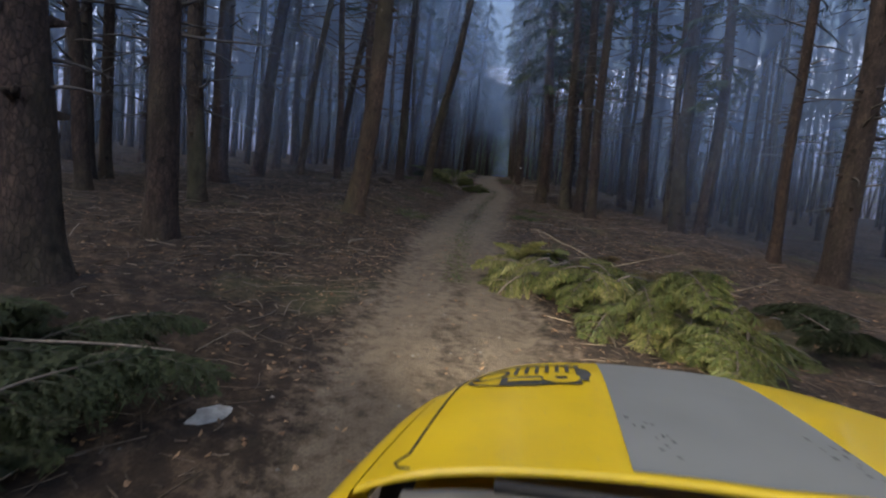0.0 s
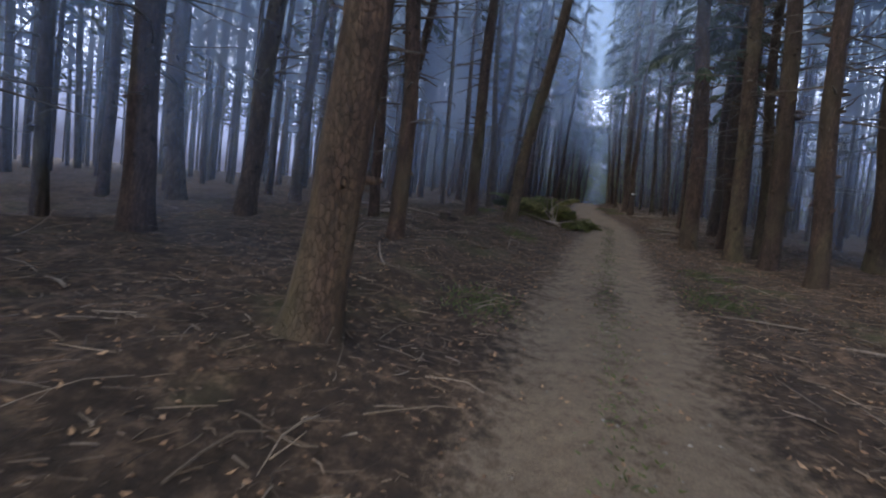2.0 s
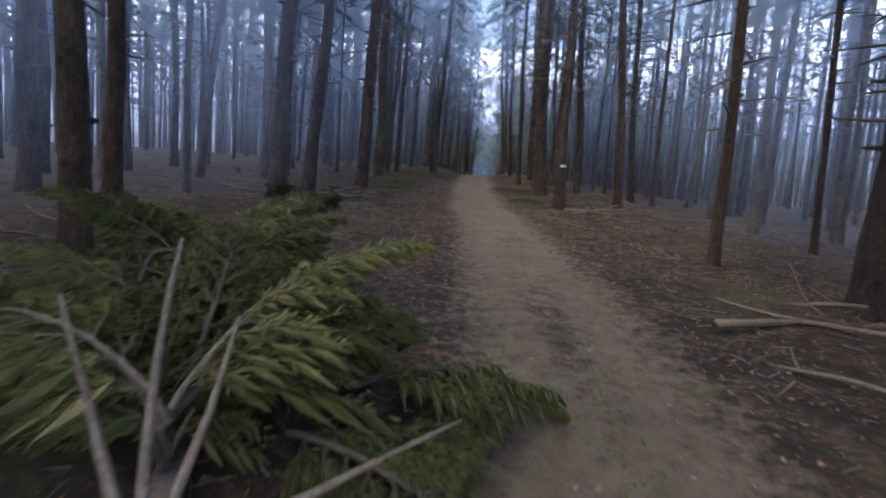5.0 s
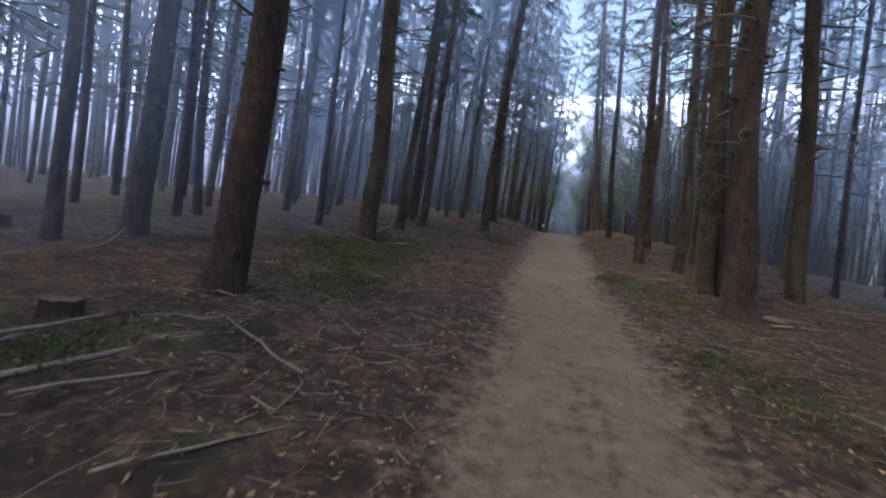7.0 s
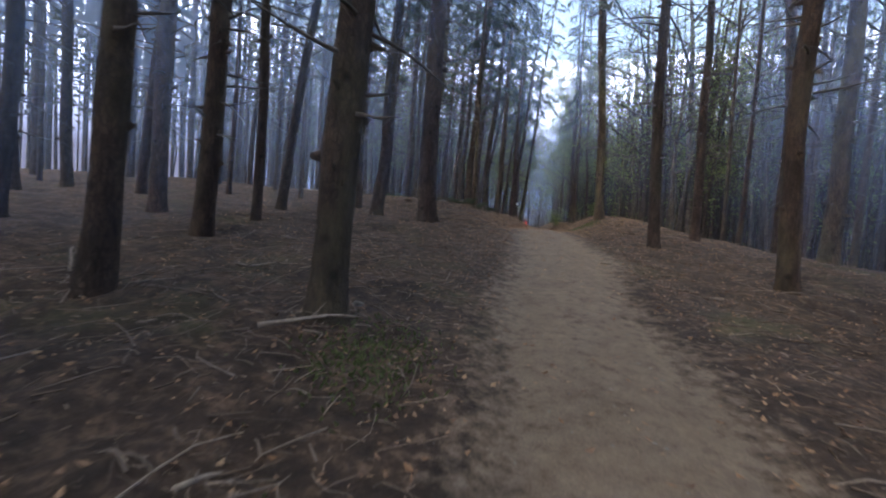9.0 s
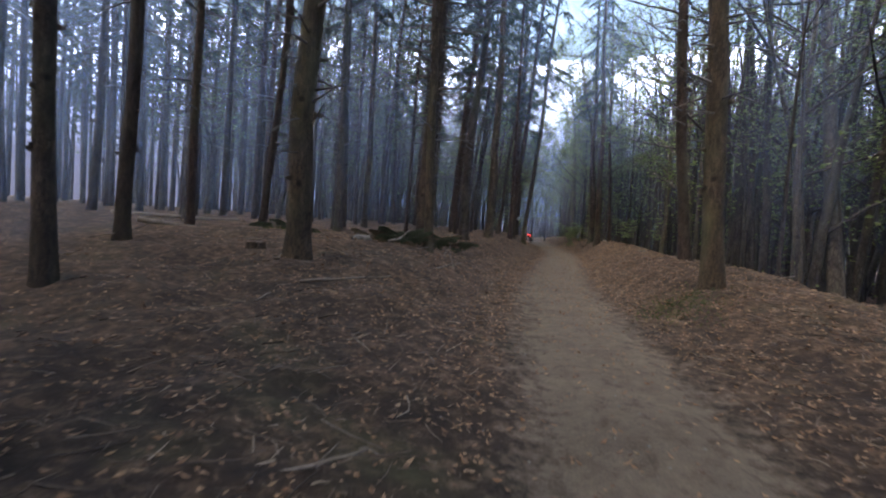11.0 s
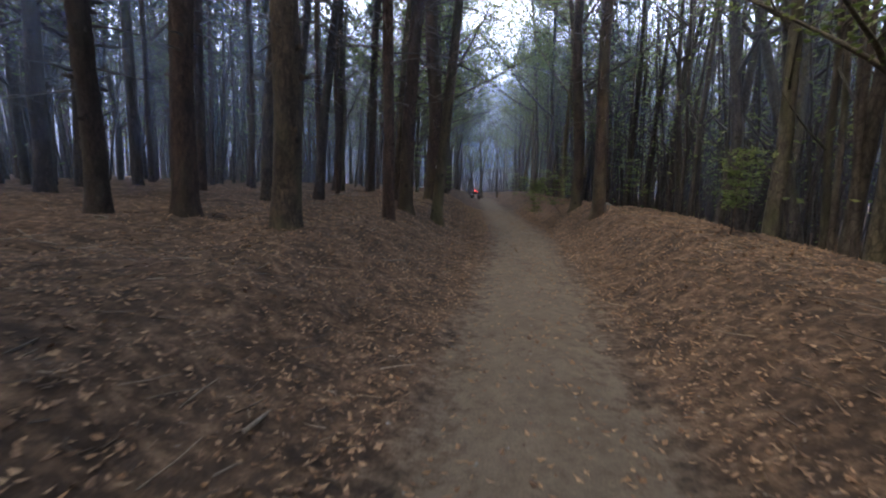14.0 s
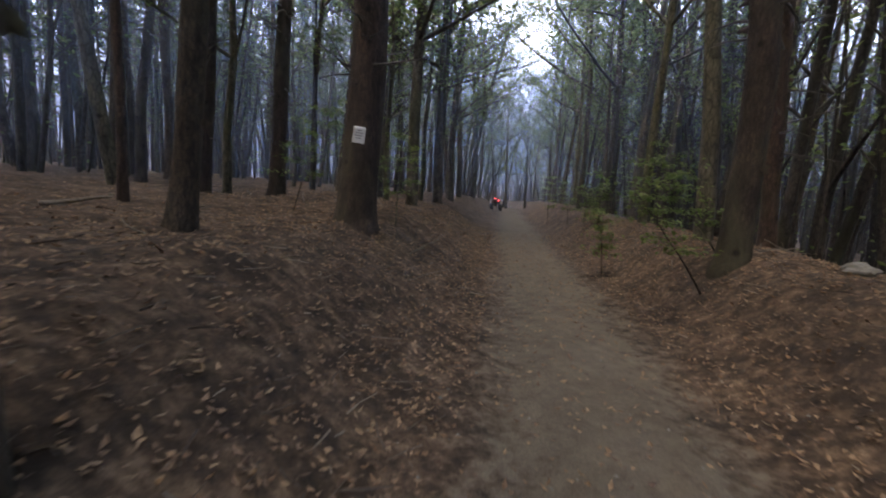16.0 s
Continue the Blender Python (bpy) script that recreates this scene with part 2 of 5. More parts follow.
class Soup:
    """Collects plain vertices and faces for one mesh."""

    def __init__(self):
        self.v, self.f = [], []

    def tube(self, pts, radii, sides=5, cap=True):
        first = len(self.v)
        for i, (p, r) in enumerate(zip(pts, radii)):
            p = Vector(p)
            d = (Vector(pts[min(i + 1, len(pts) - 1)]) - Vector(pts[max(i - 1, 0)])).normalized()
            a = d.orthogonal().normalized() if i == 0 else (a - d * a.dot(d)).normalized()
            c = d.cross(a)
            for k in range(sides):
                w = math.tau * k / sides
                self.v.append(p + (a * math.cos(w) + c * math.sin(w)) * r)
        for i in range(len(pts) - 1):
            for k in range(sides):
                q = first + i * sides
                self.f.append((q + k, q + (k + 1) % sides, q + sides + (k + 1) % sides, q + sides + k))
        if cap:
            self.f.append(tuple(first + k for k in reversed(range(sides))))
            e = first + (len(pts) - 1) * sides
            self.f.append(tuple(e + k for k in range(sides)))

    def blade(self, p, d, side, length, width):
        """A narrow leaf: four corners in a kite, slightly folded."""
        i = len(self.v)
        up = d.cross(side).normalized() * width * 0.25
        self.v += [p, p + d * length * 0.45 + side * width / 2 + up, p + d * length, p + d * length * 0.45 - side * width / 2 + up]
        self.f.append((i, i + 1, i + 2, i + 3))

    def mesh(self, name, material, smooth=True):
        return mesh_from(name, [tuple(v) for v in self.v], self.f, material, smooth)


def smooth_step(a, b, v):
    v = min(1.0, max(0.0, (v - a) / (b - a)))
    return v * v * (3 - 2 * v)


# ---- ground ----
ROAD_Y = [-60, -20, 0, 4, 6, 9, 12, 18.5, 21, 25, 31, 38, 42, 48, 51, 54, 60, 68, 71, 77, 80, 86, 91, 108, 135, 200]
ROAD_X = [5, 1.0, 0.15, -0.19, -0.36, -0.55, -0.5, -0.15, 0.1, 0.3, 0.1, -0.4, -0.38, -0.3, -0.2, 0, -0.05, 0.27, 0.67, 1.3, 1.6, 2.2, 2.2, 2.1, 2.6, -6]


ROAD_LINE = [sum(float(np.interp(0.1 * k - 80 + d, ROAD_Y, ROAD_X)) for d in (-2, -1, 0, 1, 2)) / 5 for k in range(3001)]


def road_x(y):
    k = min(max((y + 80) * 10, 0.0), 2999.0)
    i = int(k)
    return ROAD_LINE[i] + (ROAD_LINE[i + 1] - ROAD_LINE[i]) * (k - i)


def ground_z(x, y, rough=True):
    s = x - road_x(y)
    k = smooth_step(57, 66, y)
    wob = noise.noise(Vector((x * 0.18, y * 0.18, 3.1))) if rough else 0.0
    if s < 0:
        bank = 0.42 - 0.27 * smooth_step(24, 32, y) + 0.65 * smooth_step(57, 65, y) + 0.15 * smooth_step(76, 86, y)
        z = smooth_step(1.0, 3.4, -s) * bank + smooth_step(3, 14, -s) * 0.22
    else:
        bank = 0.8 + 0.15 * smooth_step(76, 86, y)
        z = (1 - k) * (-0.05 * smooth_step(1, 5, s) - 0.9 * smooth_step(5, 16, s)) + k * (bank * smooth_step(1, 2.7, s) - 1.7 * smooth_step(3.0, 11, s))
    z += rise(y)
    if not rough:
        return z
    off = smooth_step(0.9, 2.6, abs(s))
    z += off * (0.16 * wob + 0.09 * noise.noise(Vector((x * 0.8, y * 0.8, 7))) + 0.08 * noise.noise(Vector((x * 2.4, y * 2.4, 1))))
    rut = math.exp(-((abs(s + 0.05 * math.sin(y * 0.5)) - 0.7) / 0.24) ** 2)
    z -= 0.045 * rut * (1 - off)
    z += 0.012 * noise.noise(Vector((x * 3, y * 2, 9)))
    return z


def build_ground():
    lat = list(np.arange(-6, 6.01, 0.16))
    step, q = 0.2, 6.0
    while q < 900:
        step *= 1.17
        q += step
        lat = [-q] + lat + [q]
    ys = list(np.arange(-4, 112, 0.2))
    step, a, b = 0.25, -4.0, 112.0
    while b < 1100:
        step *= 1.2
        a -= step
        b += step
        ys = [a] + ys + [b]
    verts, track, leafy = [], [], []
    for y in ys:
        c = road_x(min(max(y, -60), 200))
        for s in lat:
            x = c + s
            verts.append((x, y, ground_z(x, y)))
            w = 0.98 - 0.1 * smooth_step(52, 66, y) + 0.2 * noise.noise(Vector((y * 0.35, 2.0 if s < 0 else 5.0, 0)))
            mid = (0.5 - 0.25 * smooth_step(15, 40, y)) * math.exp(-(s / 0.27) ** 2) * (0.75 + noise.noise(Vector((y * 0.4, 9, 0)))) * (1 - smooth_step(55, 65, y))
            track.append(max(0.0, 1 - smooth_step(w - 0.75, w + 0.6, abs(s)) - mid))
            leafy.append(smooth_step(52, 70, y + 6 * noise.noise(Vector((x * 0.15, y * 0.15, 0)))))
    nl = len(lat)
    faces = [(r * nl + i, r * nl + i + 1, (r + 1) * nl + i + 1, (r + 1) * nl + i) for r in range(len(ys) - 1) for i in range(nl - 1)]
    me = mesh_from("ground", verts, faces, SOIL)
    me.attributes.new("track", "FLOAT", "POINT").data.foreach_set("value", track)
    me.attributes.new("leafy", "FLOAT", "POINT").data.foreach_set("value", leafy)
    tagged(new("ground", me), "brown forest floor with a worn dirt track between trees", "ground", kind="structure")


build_ground()


# ---- spruces ----
def trunk_mesh(seed, height=25.0, sides=14):
    """A tapered trunk, one metre thick at chest height, with root flare and broken branch stubs."""
    rnd = random.Random(seed)
    s = Soup()
    hs = [-0.4, -0.1, 0.05, 0.2, 0.4, 0.7, 1.1, 1.6] + [1.6 + 0.9 * k for k in range(1, 12)] + [13, 15, 17, 19, 21, 23, height]
    roots = [rnd.uniform(0, math.tau) for _ in range(5)]
    bend = rnd.uniform(0, 9)
    for h in hs:
        r = 0.5 * (1.06 - 0.85 * max(0, h) / height) * (1 if h > 0 else 1.05)
        flare = 0.2 * math.exp(-max(h, -0.1) / 0.28)
        dx = 0.45 * noise.noise(Vector((h * 0.22, bend, 0))) * min(1, max(0, h) / 2)
        dy = 0.45 * noise.noise(Vector((h * 0.22, bend, 8))) * min(1, max(0, h) / 2)
        for k in range(sides):
            w = math.tau * k / sides
            lobe = sum(max(0, math.cos(w - a)) ** 5 for a in roots)
            q = r * (1 + 0.12 * noise.noise(Vector((math.cos(w) * 1.5, math.sin(w) * 1.5, h * 1.4 + seed)))) + flare * (0.5 + 0.4 * lobe)
            s.v.append(Vector((dx + q * math.cos(w), dy + q * math.sin(w), h)))
    for i in range(len(hs) - 1):
        for k in range(sides):
            s.f.append((i * sides + k, i * sides + (k + 1) % sides, (i + 1) * sides + (k + 1) % sides, (i + 1) * sides + k))
    for _ in range(34):
        h, w = rnd.uniform(1.2, 9), rnd.uniform(0, math.tau)
        r = 0.5 * (1.06 - 0.9 * h / height)
        d = Vector((math.cos(w), math.sin(w), 0))
        p = Vector((0.45 * noise.noise(Vector((h * 0.22, bend, 0))), 0.45 * noise.noise(Vector((h * 0.22, bend, 8))), h)) + d * r * 0.85
        n = rnd.uniform(0.2, 0.5)
        s.tube([p, p + d * n * 0.6, p + d * n + Vector((0, 0, rnd.uniform(-0.03, 0.02)))], [0.06, 0.032, 0.022], 5)
    return s.mesh("trunk", BARK)


def curve_points(p, d, length, droop, steps, rnd, wander=0.06):
    pts = [Vector(p)]
    d = Vector(d)
    for k in range(steps):
        d = (d + Vector((rnd.uniform(-wander, wander), rnd.uniform(-wander, wander), droop / steps + rnd.uniform(-wander, wander)))).normalized()
        pts.append(pts[-1] + d * length / steps)
    return pts


def dead_branch_mesh(seed, low=1.7, high=10.0, count=46):
    rnd = random.Random(seed)
    s = Soup()
    for i in range(count):
        h = low + (high - low) * (i + rnd.random()) / count
        w = rnd.uniform(0, math.tau)
        d = Vector((math.cos(w), math.sin(w), rnd.uniform(-0.15, 0.3)))
        n = rnd.uniform(0.5, 2.3) * (0.5 + 0.5 * h / high)
        pts = curve_points((0.12 * d.x, 0.12 * d.y, h), d, n, rnd.uniform(-0.6, 0.15), 5, rnd, 0.1)
        s.tube(pts, [0.026, 0.02, 0.016, 0.012, 0.009, 0.005], 4, False)
        for p in pts[2:5]:
            if rnd.random() < 0.75:
                e = Vector((rnd.uniform(-1, 1), rnd.uniform(-1, 1), rnd.uniform(-0.5, 0.3))).normalized()
                s.tube(curve_points(p, e, n * rnd.uniform(0.15, 0.4), -0.3, 2, rnd), [0.006, 0.004, 0.002], 3, False)
    return s.mesh("dead_branchwork", DEAD)


def crown_mesh(seed, low=8.5, top=26.0, reach=2.1, count=60, density=46):
    """Whorls of drooping boughs with needle sprays."""
    rnd = random.Random(seed)
    s = Soup()
    for i in range(count):
        f = (i + rnd.random()) / count
        h = low + (top - low) * f ** 0.9
        w = rnd.uniform(0, math.tau)
        n = reach * (1 - f) ** 0.75 * rnd.uniform(0.55, 1.15) * (0.5 + 0.5 * min(1, f * 6)) + 0.3
        d = Vector((math.cos(w), math.sin(w), rnd.uniform(-0.1, 0.25)))
        pts = curve_points((0, 0, h), d, n, -0.7, 4, rnd, 0.05)
        s.tube(pts, [0.03, 0.022, 0.016, 0.01, 0.004], 3, False)
        for _ in range(int(density * (0.4 + 0.6 * n / reach))):
            t = rnd.uniform(0.25, 1) * 3.999
            a = pts[int(t)].lerp(pts[int(t) + 1], t % 1)
            along = (pts[int(t) + 1] - pts[int(t)]).normalized()
            side = Vector((-along.y, along.x, 0)).normalized() * rnd.choice((-1, 1))
            e = (along * rnd.uniform(0.2, 0.9) + side * rnd.uniform(0.2, 1) + Vector((0, 0, rnd.uniform(-0.9, 0.0)))).normalized()
            s.blade(a, e, e.orthogonal().normalized(), rnd.uniform(0.22, 0.5), rnd.uniform(0.035, 0.1))
    return s.mesh("crown", NEEDLE, False)


TRUNKS = [trunk_mesh(k) for k in range(6)]
DEADS = [dead_branch_mesh(k + 40) for k in range(5)]
CROWNS = [crown_mesh(k + 80, low=7.5 + k) for k in range(4)]
LOW_CROWN = crown_mesh(95, low=3.9, top=20, reach=1.75, count=100, density=90)
HIGH_CROWN = crown_mesh(96, low=5.4, top=24, reach=2.3, count=90, density=70)
THIN_DEADS = [dead_branch_mesh(k + 60, 2.5, 10.0, 20) for k in range(4)]
THIN_CROWNS = [crown_mesh(k + 110, low=7.0 + 1.3 * k, count=44, density=26) for k in range(4)]
tree_rnd = random.Random(5)


def spruce(x, y, dia, lx=0.0, ly=0.0, label="tall spruce with bare lower trunk, dead twigs and drooping crown", group="spruces along the track", crown=None, slender=False):
    base = ground_z(x, y) - 0.02
    turn = Vector((0, 0, 1)).rotation_difference(Vector((lx, ly, 1)))
    tree = new("spruce_tree")
    tree.matrix_basis = Matrix.Translation((x, y, base)) @ turn.to_matrix().to_4x4()
    tagged(tree, label, "tree", group)
    tall = tree_rnd.uniform(0.82, 1.1)
    twigs, tops = (THIN_DEADS, THIN_CROWNS) if slender else (DEADS, CROWNS)
    part_mesh("trunk", tree_rnd.choice(TRUNKS), tree, "", pose(0, 0, 0, 0, 0, tree_rnd.uniform(0, 360)) @ Matrix.Diagonal((dia, dia, tall, 1)))
    part_mesh("dead_branchwork", tree_rnd.choice(twigs), tree, "thin dead twigs", pose(0, 0, tree_rnd.uniform(-0.3, 1.5), 0, 0, tree_rnd.uniform(0, 360)))["kind"] = "stuff"
    part_mesh("crown", crown or tree_rnd.choice(tops), tree, "dark green needle boughs", pose(0, 0, 0, 0, 0, tree_rnd.uniform(0, 360)) @ Matrix.Diagonal((1, 1, 1 if crown else tall, 1)))
    PLANTED.append((x, y))
    return tree


PLANTED = []


def plant_spruces(rows):
    for x, y, dia, lx in rows:
        spruce(x, y, dia, lx)


plant_spruces([
    (-3.52, 3.22, 0.36, -0.057), (-4.05, 5.31, 0.33, 0.016), (-8.86, 7.34, 0.13, 0.006), (-7.52, 7.81, 0.24, -0.120), (-5.59, 8.29, 0.30, -0.060), (-8.62, 9.06, 0.21, -0.021),
    (6.90, 9.60, 0.44, 0.027), (-8.79, 9.67, 0.23, -0.024), (-2.89, 9.70, 0.39, 0.082), (-7.70, 9.72, 0.21, -0.039), (-9.20, 11.69, 0.21, -0.038), (7.05, 11.77, 0.25, 0.011),
    (-7.46, 11.92, 0.42, 0.015), (-4.01, 14.05, 0.29, -0.023), (-7.82, 14.70, 0.39, 0.107), (5.88, 14.72, 0.42, -0.042), (-12.11, 14.84, 0.25, 0.031), (-10.29, 15.25, 0.42, -0.057),
])
plant_spruces([
    (-5.86, 16.99, 0.26, -0.045), (3.82, 17.29, 0.33, -0.030), (-7.55, 17.42, 0.26, 0.120), (6.65, 17.74, 0.25, -0.035), (-8.74, 17.81, 0.30, 0.064), (3.77, 19.62, 0.40, -0.030),
    (3.30, 20.74, 0.41, -0.041), (-4.22, 20.75, 0.36, -0.009), (6.69, 21.08, 0.39, -0.039), (4.08, 21.24, 0.29, -0.038), (-10.72, 22.03, 0.27, 0.019), (-7.65, 22.34, 0.35, 0.120),
    (6.62, 23.65, 0.42, -0.055), (-10.60, 23.70, 0.38, 0.000), (7.11, 25.36, 0.20, 0.014), (-4.67, 26.09, 0.26, -0.043), (-8.53, 26.27, 0.26, 0.060), (5.43, 27.33, 0.27, -0.047),
])
plant_spruces([
    (-6.92, 29.35, 0.28, -0.010), (3.60, 29.63, 0.18, -0.002), (-9.39, 30.30, 0.34, 0.032), (-5.14, 34.20, 0.34, 0.073), (-6.23, 34.68, 0.48, 0.045), (2.16, 35.91, 0.34, -0.008),
    (-9.47, 36.22, 0.24, 0.119), (4.25, 36.87, 0.27, -0.062), (-4.41, 37.32, 0.43, 0.037), (-8.22, 38.22, 0.22, -0.025), (-8.03, 39.48, 0.39, 0.042), (-12.77, 39.94, 0.28, 0.000),
    (2.29, 40.35, 0.44, -0.040), (-12.53, 41.94, 0.19, -0.004), (2.33, 42.13, 0.33, -0.042), (6.55, 42.24, 0.26, -0.047), (2.67, 42.33, 0.24, -0.075), (-9.89, 42.44, 0.20, -0.024),
])
plant_spruces([
    (-7.97, 42.76, 0.26, -0.013), (-4.94, 42.97, 0.43, -0.002), (4.36, 43.03, 0.31, -0.049), (-10.08, 43.33, 0.23, -0.036), (-9.86, 44.92, 0.28, 0.022), (2.66, 44.93, 0.24, -0.028),
    (-11.74, 45.69, 0.24, 0.064), (-5.09, 45.95, 0.26, 0.056), (2.08, 46.78, 0.25, -0.034), (-4.80, 47.60, 0.27, 0.031), (-10.11, 47.76, 0.24, 0.056), (-2.71, 47.95, 0.33, 0.047),
    (-12.12, 48.08, 0.25, 0.075), (-8.82, 48.40, 0.25, -0.050), (4.29, 49.39, 0.23, -0.035), (-9.85, 50.55, 0.26, 0.078), (6.32, 50.82, 0.46, -0.061), (-6.30, 51.01, 0.33, 0.049),
])
plant_spruces([
    (-11.85, 51.11, 0.24, 0.047), (3.35, 51.94, 0.30, -0.033), (-8.96, 53.11, 0.33, 0.019), (-11.03, 53.80, 0.22, 0.100), (-11.66, 55.58, 0.25, 0.120), (2.41, 55.85, 0.26, -0.051),
    (-7.58, 56.02, 0.25, 0.118), (-3.37, 56.12, 0.46, -0.012), (7.16, 57.21, 0.43, -0.005), (-5.22, 57.48, 0.36, 0.044), (6.78, 58.69, 0.32, -0.065), (4.51, 58.91, 0.26, -0.052),
    (-4.49, 62.05, 0.38, 0.014), (2.43, 63.42, 0.33, -0.073), (-2.85, 64.94, 0.19, -0.028), (-9.74, 66.08, 0.20, 0.018), (-3.39, 66.77, 0.33, 0.028), (3.15, 66.85, 0.25, -0.083),
])
plant_spruces([
    (-8.03, 66.87, 0.20, 0.089), (-10.89, 67.40, 0.21, 0.014), (-7.51, 70.99, 0.33, -0.002), (-4.38, 71.20, 0.23, 0.028), (-7.64, 71.93, 0.25, -0.021),
    (-2.86, 71.96, 0.35, 0.038), (-4.42, 73.30, 0.29, 0.003), (-7.46, 74.06, 0.26, -0.005), (-11.61, 75.27, 0.25, -0.041), 
    (-2.26, 78.19, 0.40, -0.000), (-5.61, 78.69, 0.33, -0.006), (-4.18, 78.75, 0.36, 0.050), (-8.77, 80.95, 0.32, 0.048), (-1.21, 80.89, 0.22, -0.010), (-1.13, 82.80, 0.33, 0.060), (-4.05, 82.99, 0.21, 0.100),
])
plant_spruces([
    (-4.99, 83.52, 0.27, 0.069), (-0.39, 83.49, 0.26, 0.070), (-3.82, 84.27, 0.25, 0.120), (-7.59, 84.85, 0.27, 0.028), (4.32, 85.26, 0.34, -0.044),
    (-2.09, 86.89, 0.26, 0.078), (4.54, 89.03, 0.38, -0.047), (-0.96, 89.46, 0.58, -0.018), (6.36, 91.59, 0.27, -0.071), (-5.66, 92.32, 0.37, 0.019), (-8.58, 93.02, 0.20, 0.027),
    (-4.29, 93.32, 0.36, 0.037), (-9.05, 94.50, 0.28, 0.069),
])
spruce(6.61, 14.87, 0.34, 0.011, crown=LOW_CROWN, label="tall spruce with low drooping green boughs")
spruce(2.47, 22.12, 0.47, -0.046, crown=HIGH_CROWN, label="tall spruce with low drooping green boughs")
spruce(3.70, 22.80, 0.47, -0.027, crown=HIGH_CROWN, label="tall spruce with low drooping green boughs")
spruce(4.51, 27.57, 0.45, 0.001, crown=HIGH_CROWN, label="tall spruce with low drooping green boughs")
spruce(-2.99, 21.08, 0.36, 0.150, label="leaning spruce beside felled green top")


def fill_wood():
    """The stand behind the first trees: single spruces first, then one joined far stand."""
    rnd = random.Random(21)
    cells = {}

    def free(x, y, gap):
        i, j = int(x // 3), int(y // 3)
        return all((x - a) ** 2 + (y - b) ** 2 > gap * gap for u in (-1, 0, 1) for v in (-1, 0, 1) for a, b in cells.get((i + u, j + v), ()))

    def keep(x, y):
        cells.setdefault((int(x // 3), int(y // 3)), []).append((x, y))

    for a, b in PLANTED:
        keep(a, b)
    far = []
    for near, wide, gap, count, low, high in ((6.5, 11, 2.3, 60, 0.13, 0.24), (11, 16, 1.9, 105, 0.16, 0.34), (12, 56, 2.0, 1250, 0.16, 0.36)):
        made = 0
        for _ in range(14000):
            # below zero: unseen spruces behind the start, added to shade the ground there
            y = rnd.uniform(-24, 152)
            side = rnd.choice((-1, 1))
            d = rnd.uniform(near, wide)
            x = road_x(y) + side * d
            if y > 68 and side > 0 and rnd.random() < 0.8 or d < 11 and (y < 5 or y > 92 or y > 64 and side > 0) or y > 100 and d < 18 and rnd.random() < 0.7:
                continue
            if not free(x, y, gap):
                continue
            keep(x, y)
            PLANTED.append((x, y))
            dia = rnd.uniform(low, high)
            made += 1
            if wide < 20:
                spruce(x, y, dia, rnd.uniform(-0.03, 0.03), rnd.uniform(-0.03, 0.03), "slender spruce deep in the misty stand", "spruces deep in the wood", slender=True)
            else:
                far.append((x, y, dia))
            if made >= count:
                break
    for _ in range(150):
        y = rnd.uniform(136, 192)
        far.append((road_x(y) + rnd.choice((-1, 1, 1)) * rnd.uniform(3.5, 24), y, rnd.uniform(0.18, 0.36)))
    boles, boughs = Soup(), Soup()
    for x, y, dia in far:
        z = ground_z(x, y, False)
        lean = Vector((rnd.uniform(-0.03, 0.03), rnd.uniform(-0.03, 0.03), 1))
        boles.tube([Vector((x, y, z - 0.2)) + lean * h for h in (0, 0.4, 6, 14, 24)], [dia * 0.7, dia * 0.5, dia * 0.42, dia * 0.3, 0.03], 6, False)
        for _ in range(120):
            f = rnd.random() ** 1.2
            h = 7 + 17 * f
            w = rnd.uniform(0, math.tau)
            r = 1.8 * (1 - f) ** 0.8 * rnd.uniform(0.1, 1) + 0.1
            e = Vector((math.cos(w), math.sin(w), rnd.uniform(-0.8, 0))).normalized()
            boughs.blade(Vector((x, y, z)) + lean * h + Vector((math.cos(w) * r, math.sin(w) * r, -0.3 * r)), e, e.orthogonal().normalized(), rnd.uniform(0.45, 1.0), rnd.uniform(0.16, 0.36))
    stand = tagged(new("far_spruce_stand"), "distant stand of slender spruces in mist", "trees", kind="stuff")
    part_mesh("trunks", boles.mesh("trunks", BARK), stand)["kind"] = "stuff"
    part_mesh("crowns", boughs.mesh("crowns", NEEDLE, False), stand)["kind"] = "stuff"


fill_wood()


# ---- beeches ----
def beech_meshes(seed, tall=15.0, leafy=6):
    rnd = random.Random(seed)
    t, c = Soup(), Soup()

    def limb(p, d, n, r, depth):
        pts = curve_points(p, d, n, rnd.uniform(-0.1, 0.25), 6, rnd, 0.09)
        t.tube(pts, [r * (1 - 0.13 * k) for k in range(7)], 8 if depth == 0 else 5, False)
        if depth < 2:
            for q in pts[2 if depth == 0 else 1:]:
                for _ in range(2 if depth == 0 else 1):
                    w = rnd.uniform(0, math.tau)
                    e = Vector((math.cos(w), math.sin(w), rnd.uniform(0.3, 1.1))).normalized()
                    limb(q, e, n * rnd.uniform(0.2, 0.4), r * 0.38, depth + 1)
        else:
            for q in pts[1:]:
                for _ in range(leafy):
                    o = Vector((rnd.gauss(0, 0.35), rnd.gauss(0, 0.35), rnd.gauss(0, 0.18)))
                    e = Vector((rnd.uniform(-1, 1), rnd.uniform(-1, 1), rnd.uniform(-0.5, 0.2))).normalized()
                    c.blade(q + o, e, e.orthogonal().normalized(), rnd.uniform(0.09, 0.16), rnd.uniform(0.05, 0.09))

    limb((0, 0, -0.3), (rnd.uniform(-0.08, 0.08), rnd.uniform(-0.08, 0.08), 1), tall, 0.15, 0)
    return t.mesh("trunk", BEECH), c.mesh("crown", BEECHLEAF, False)


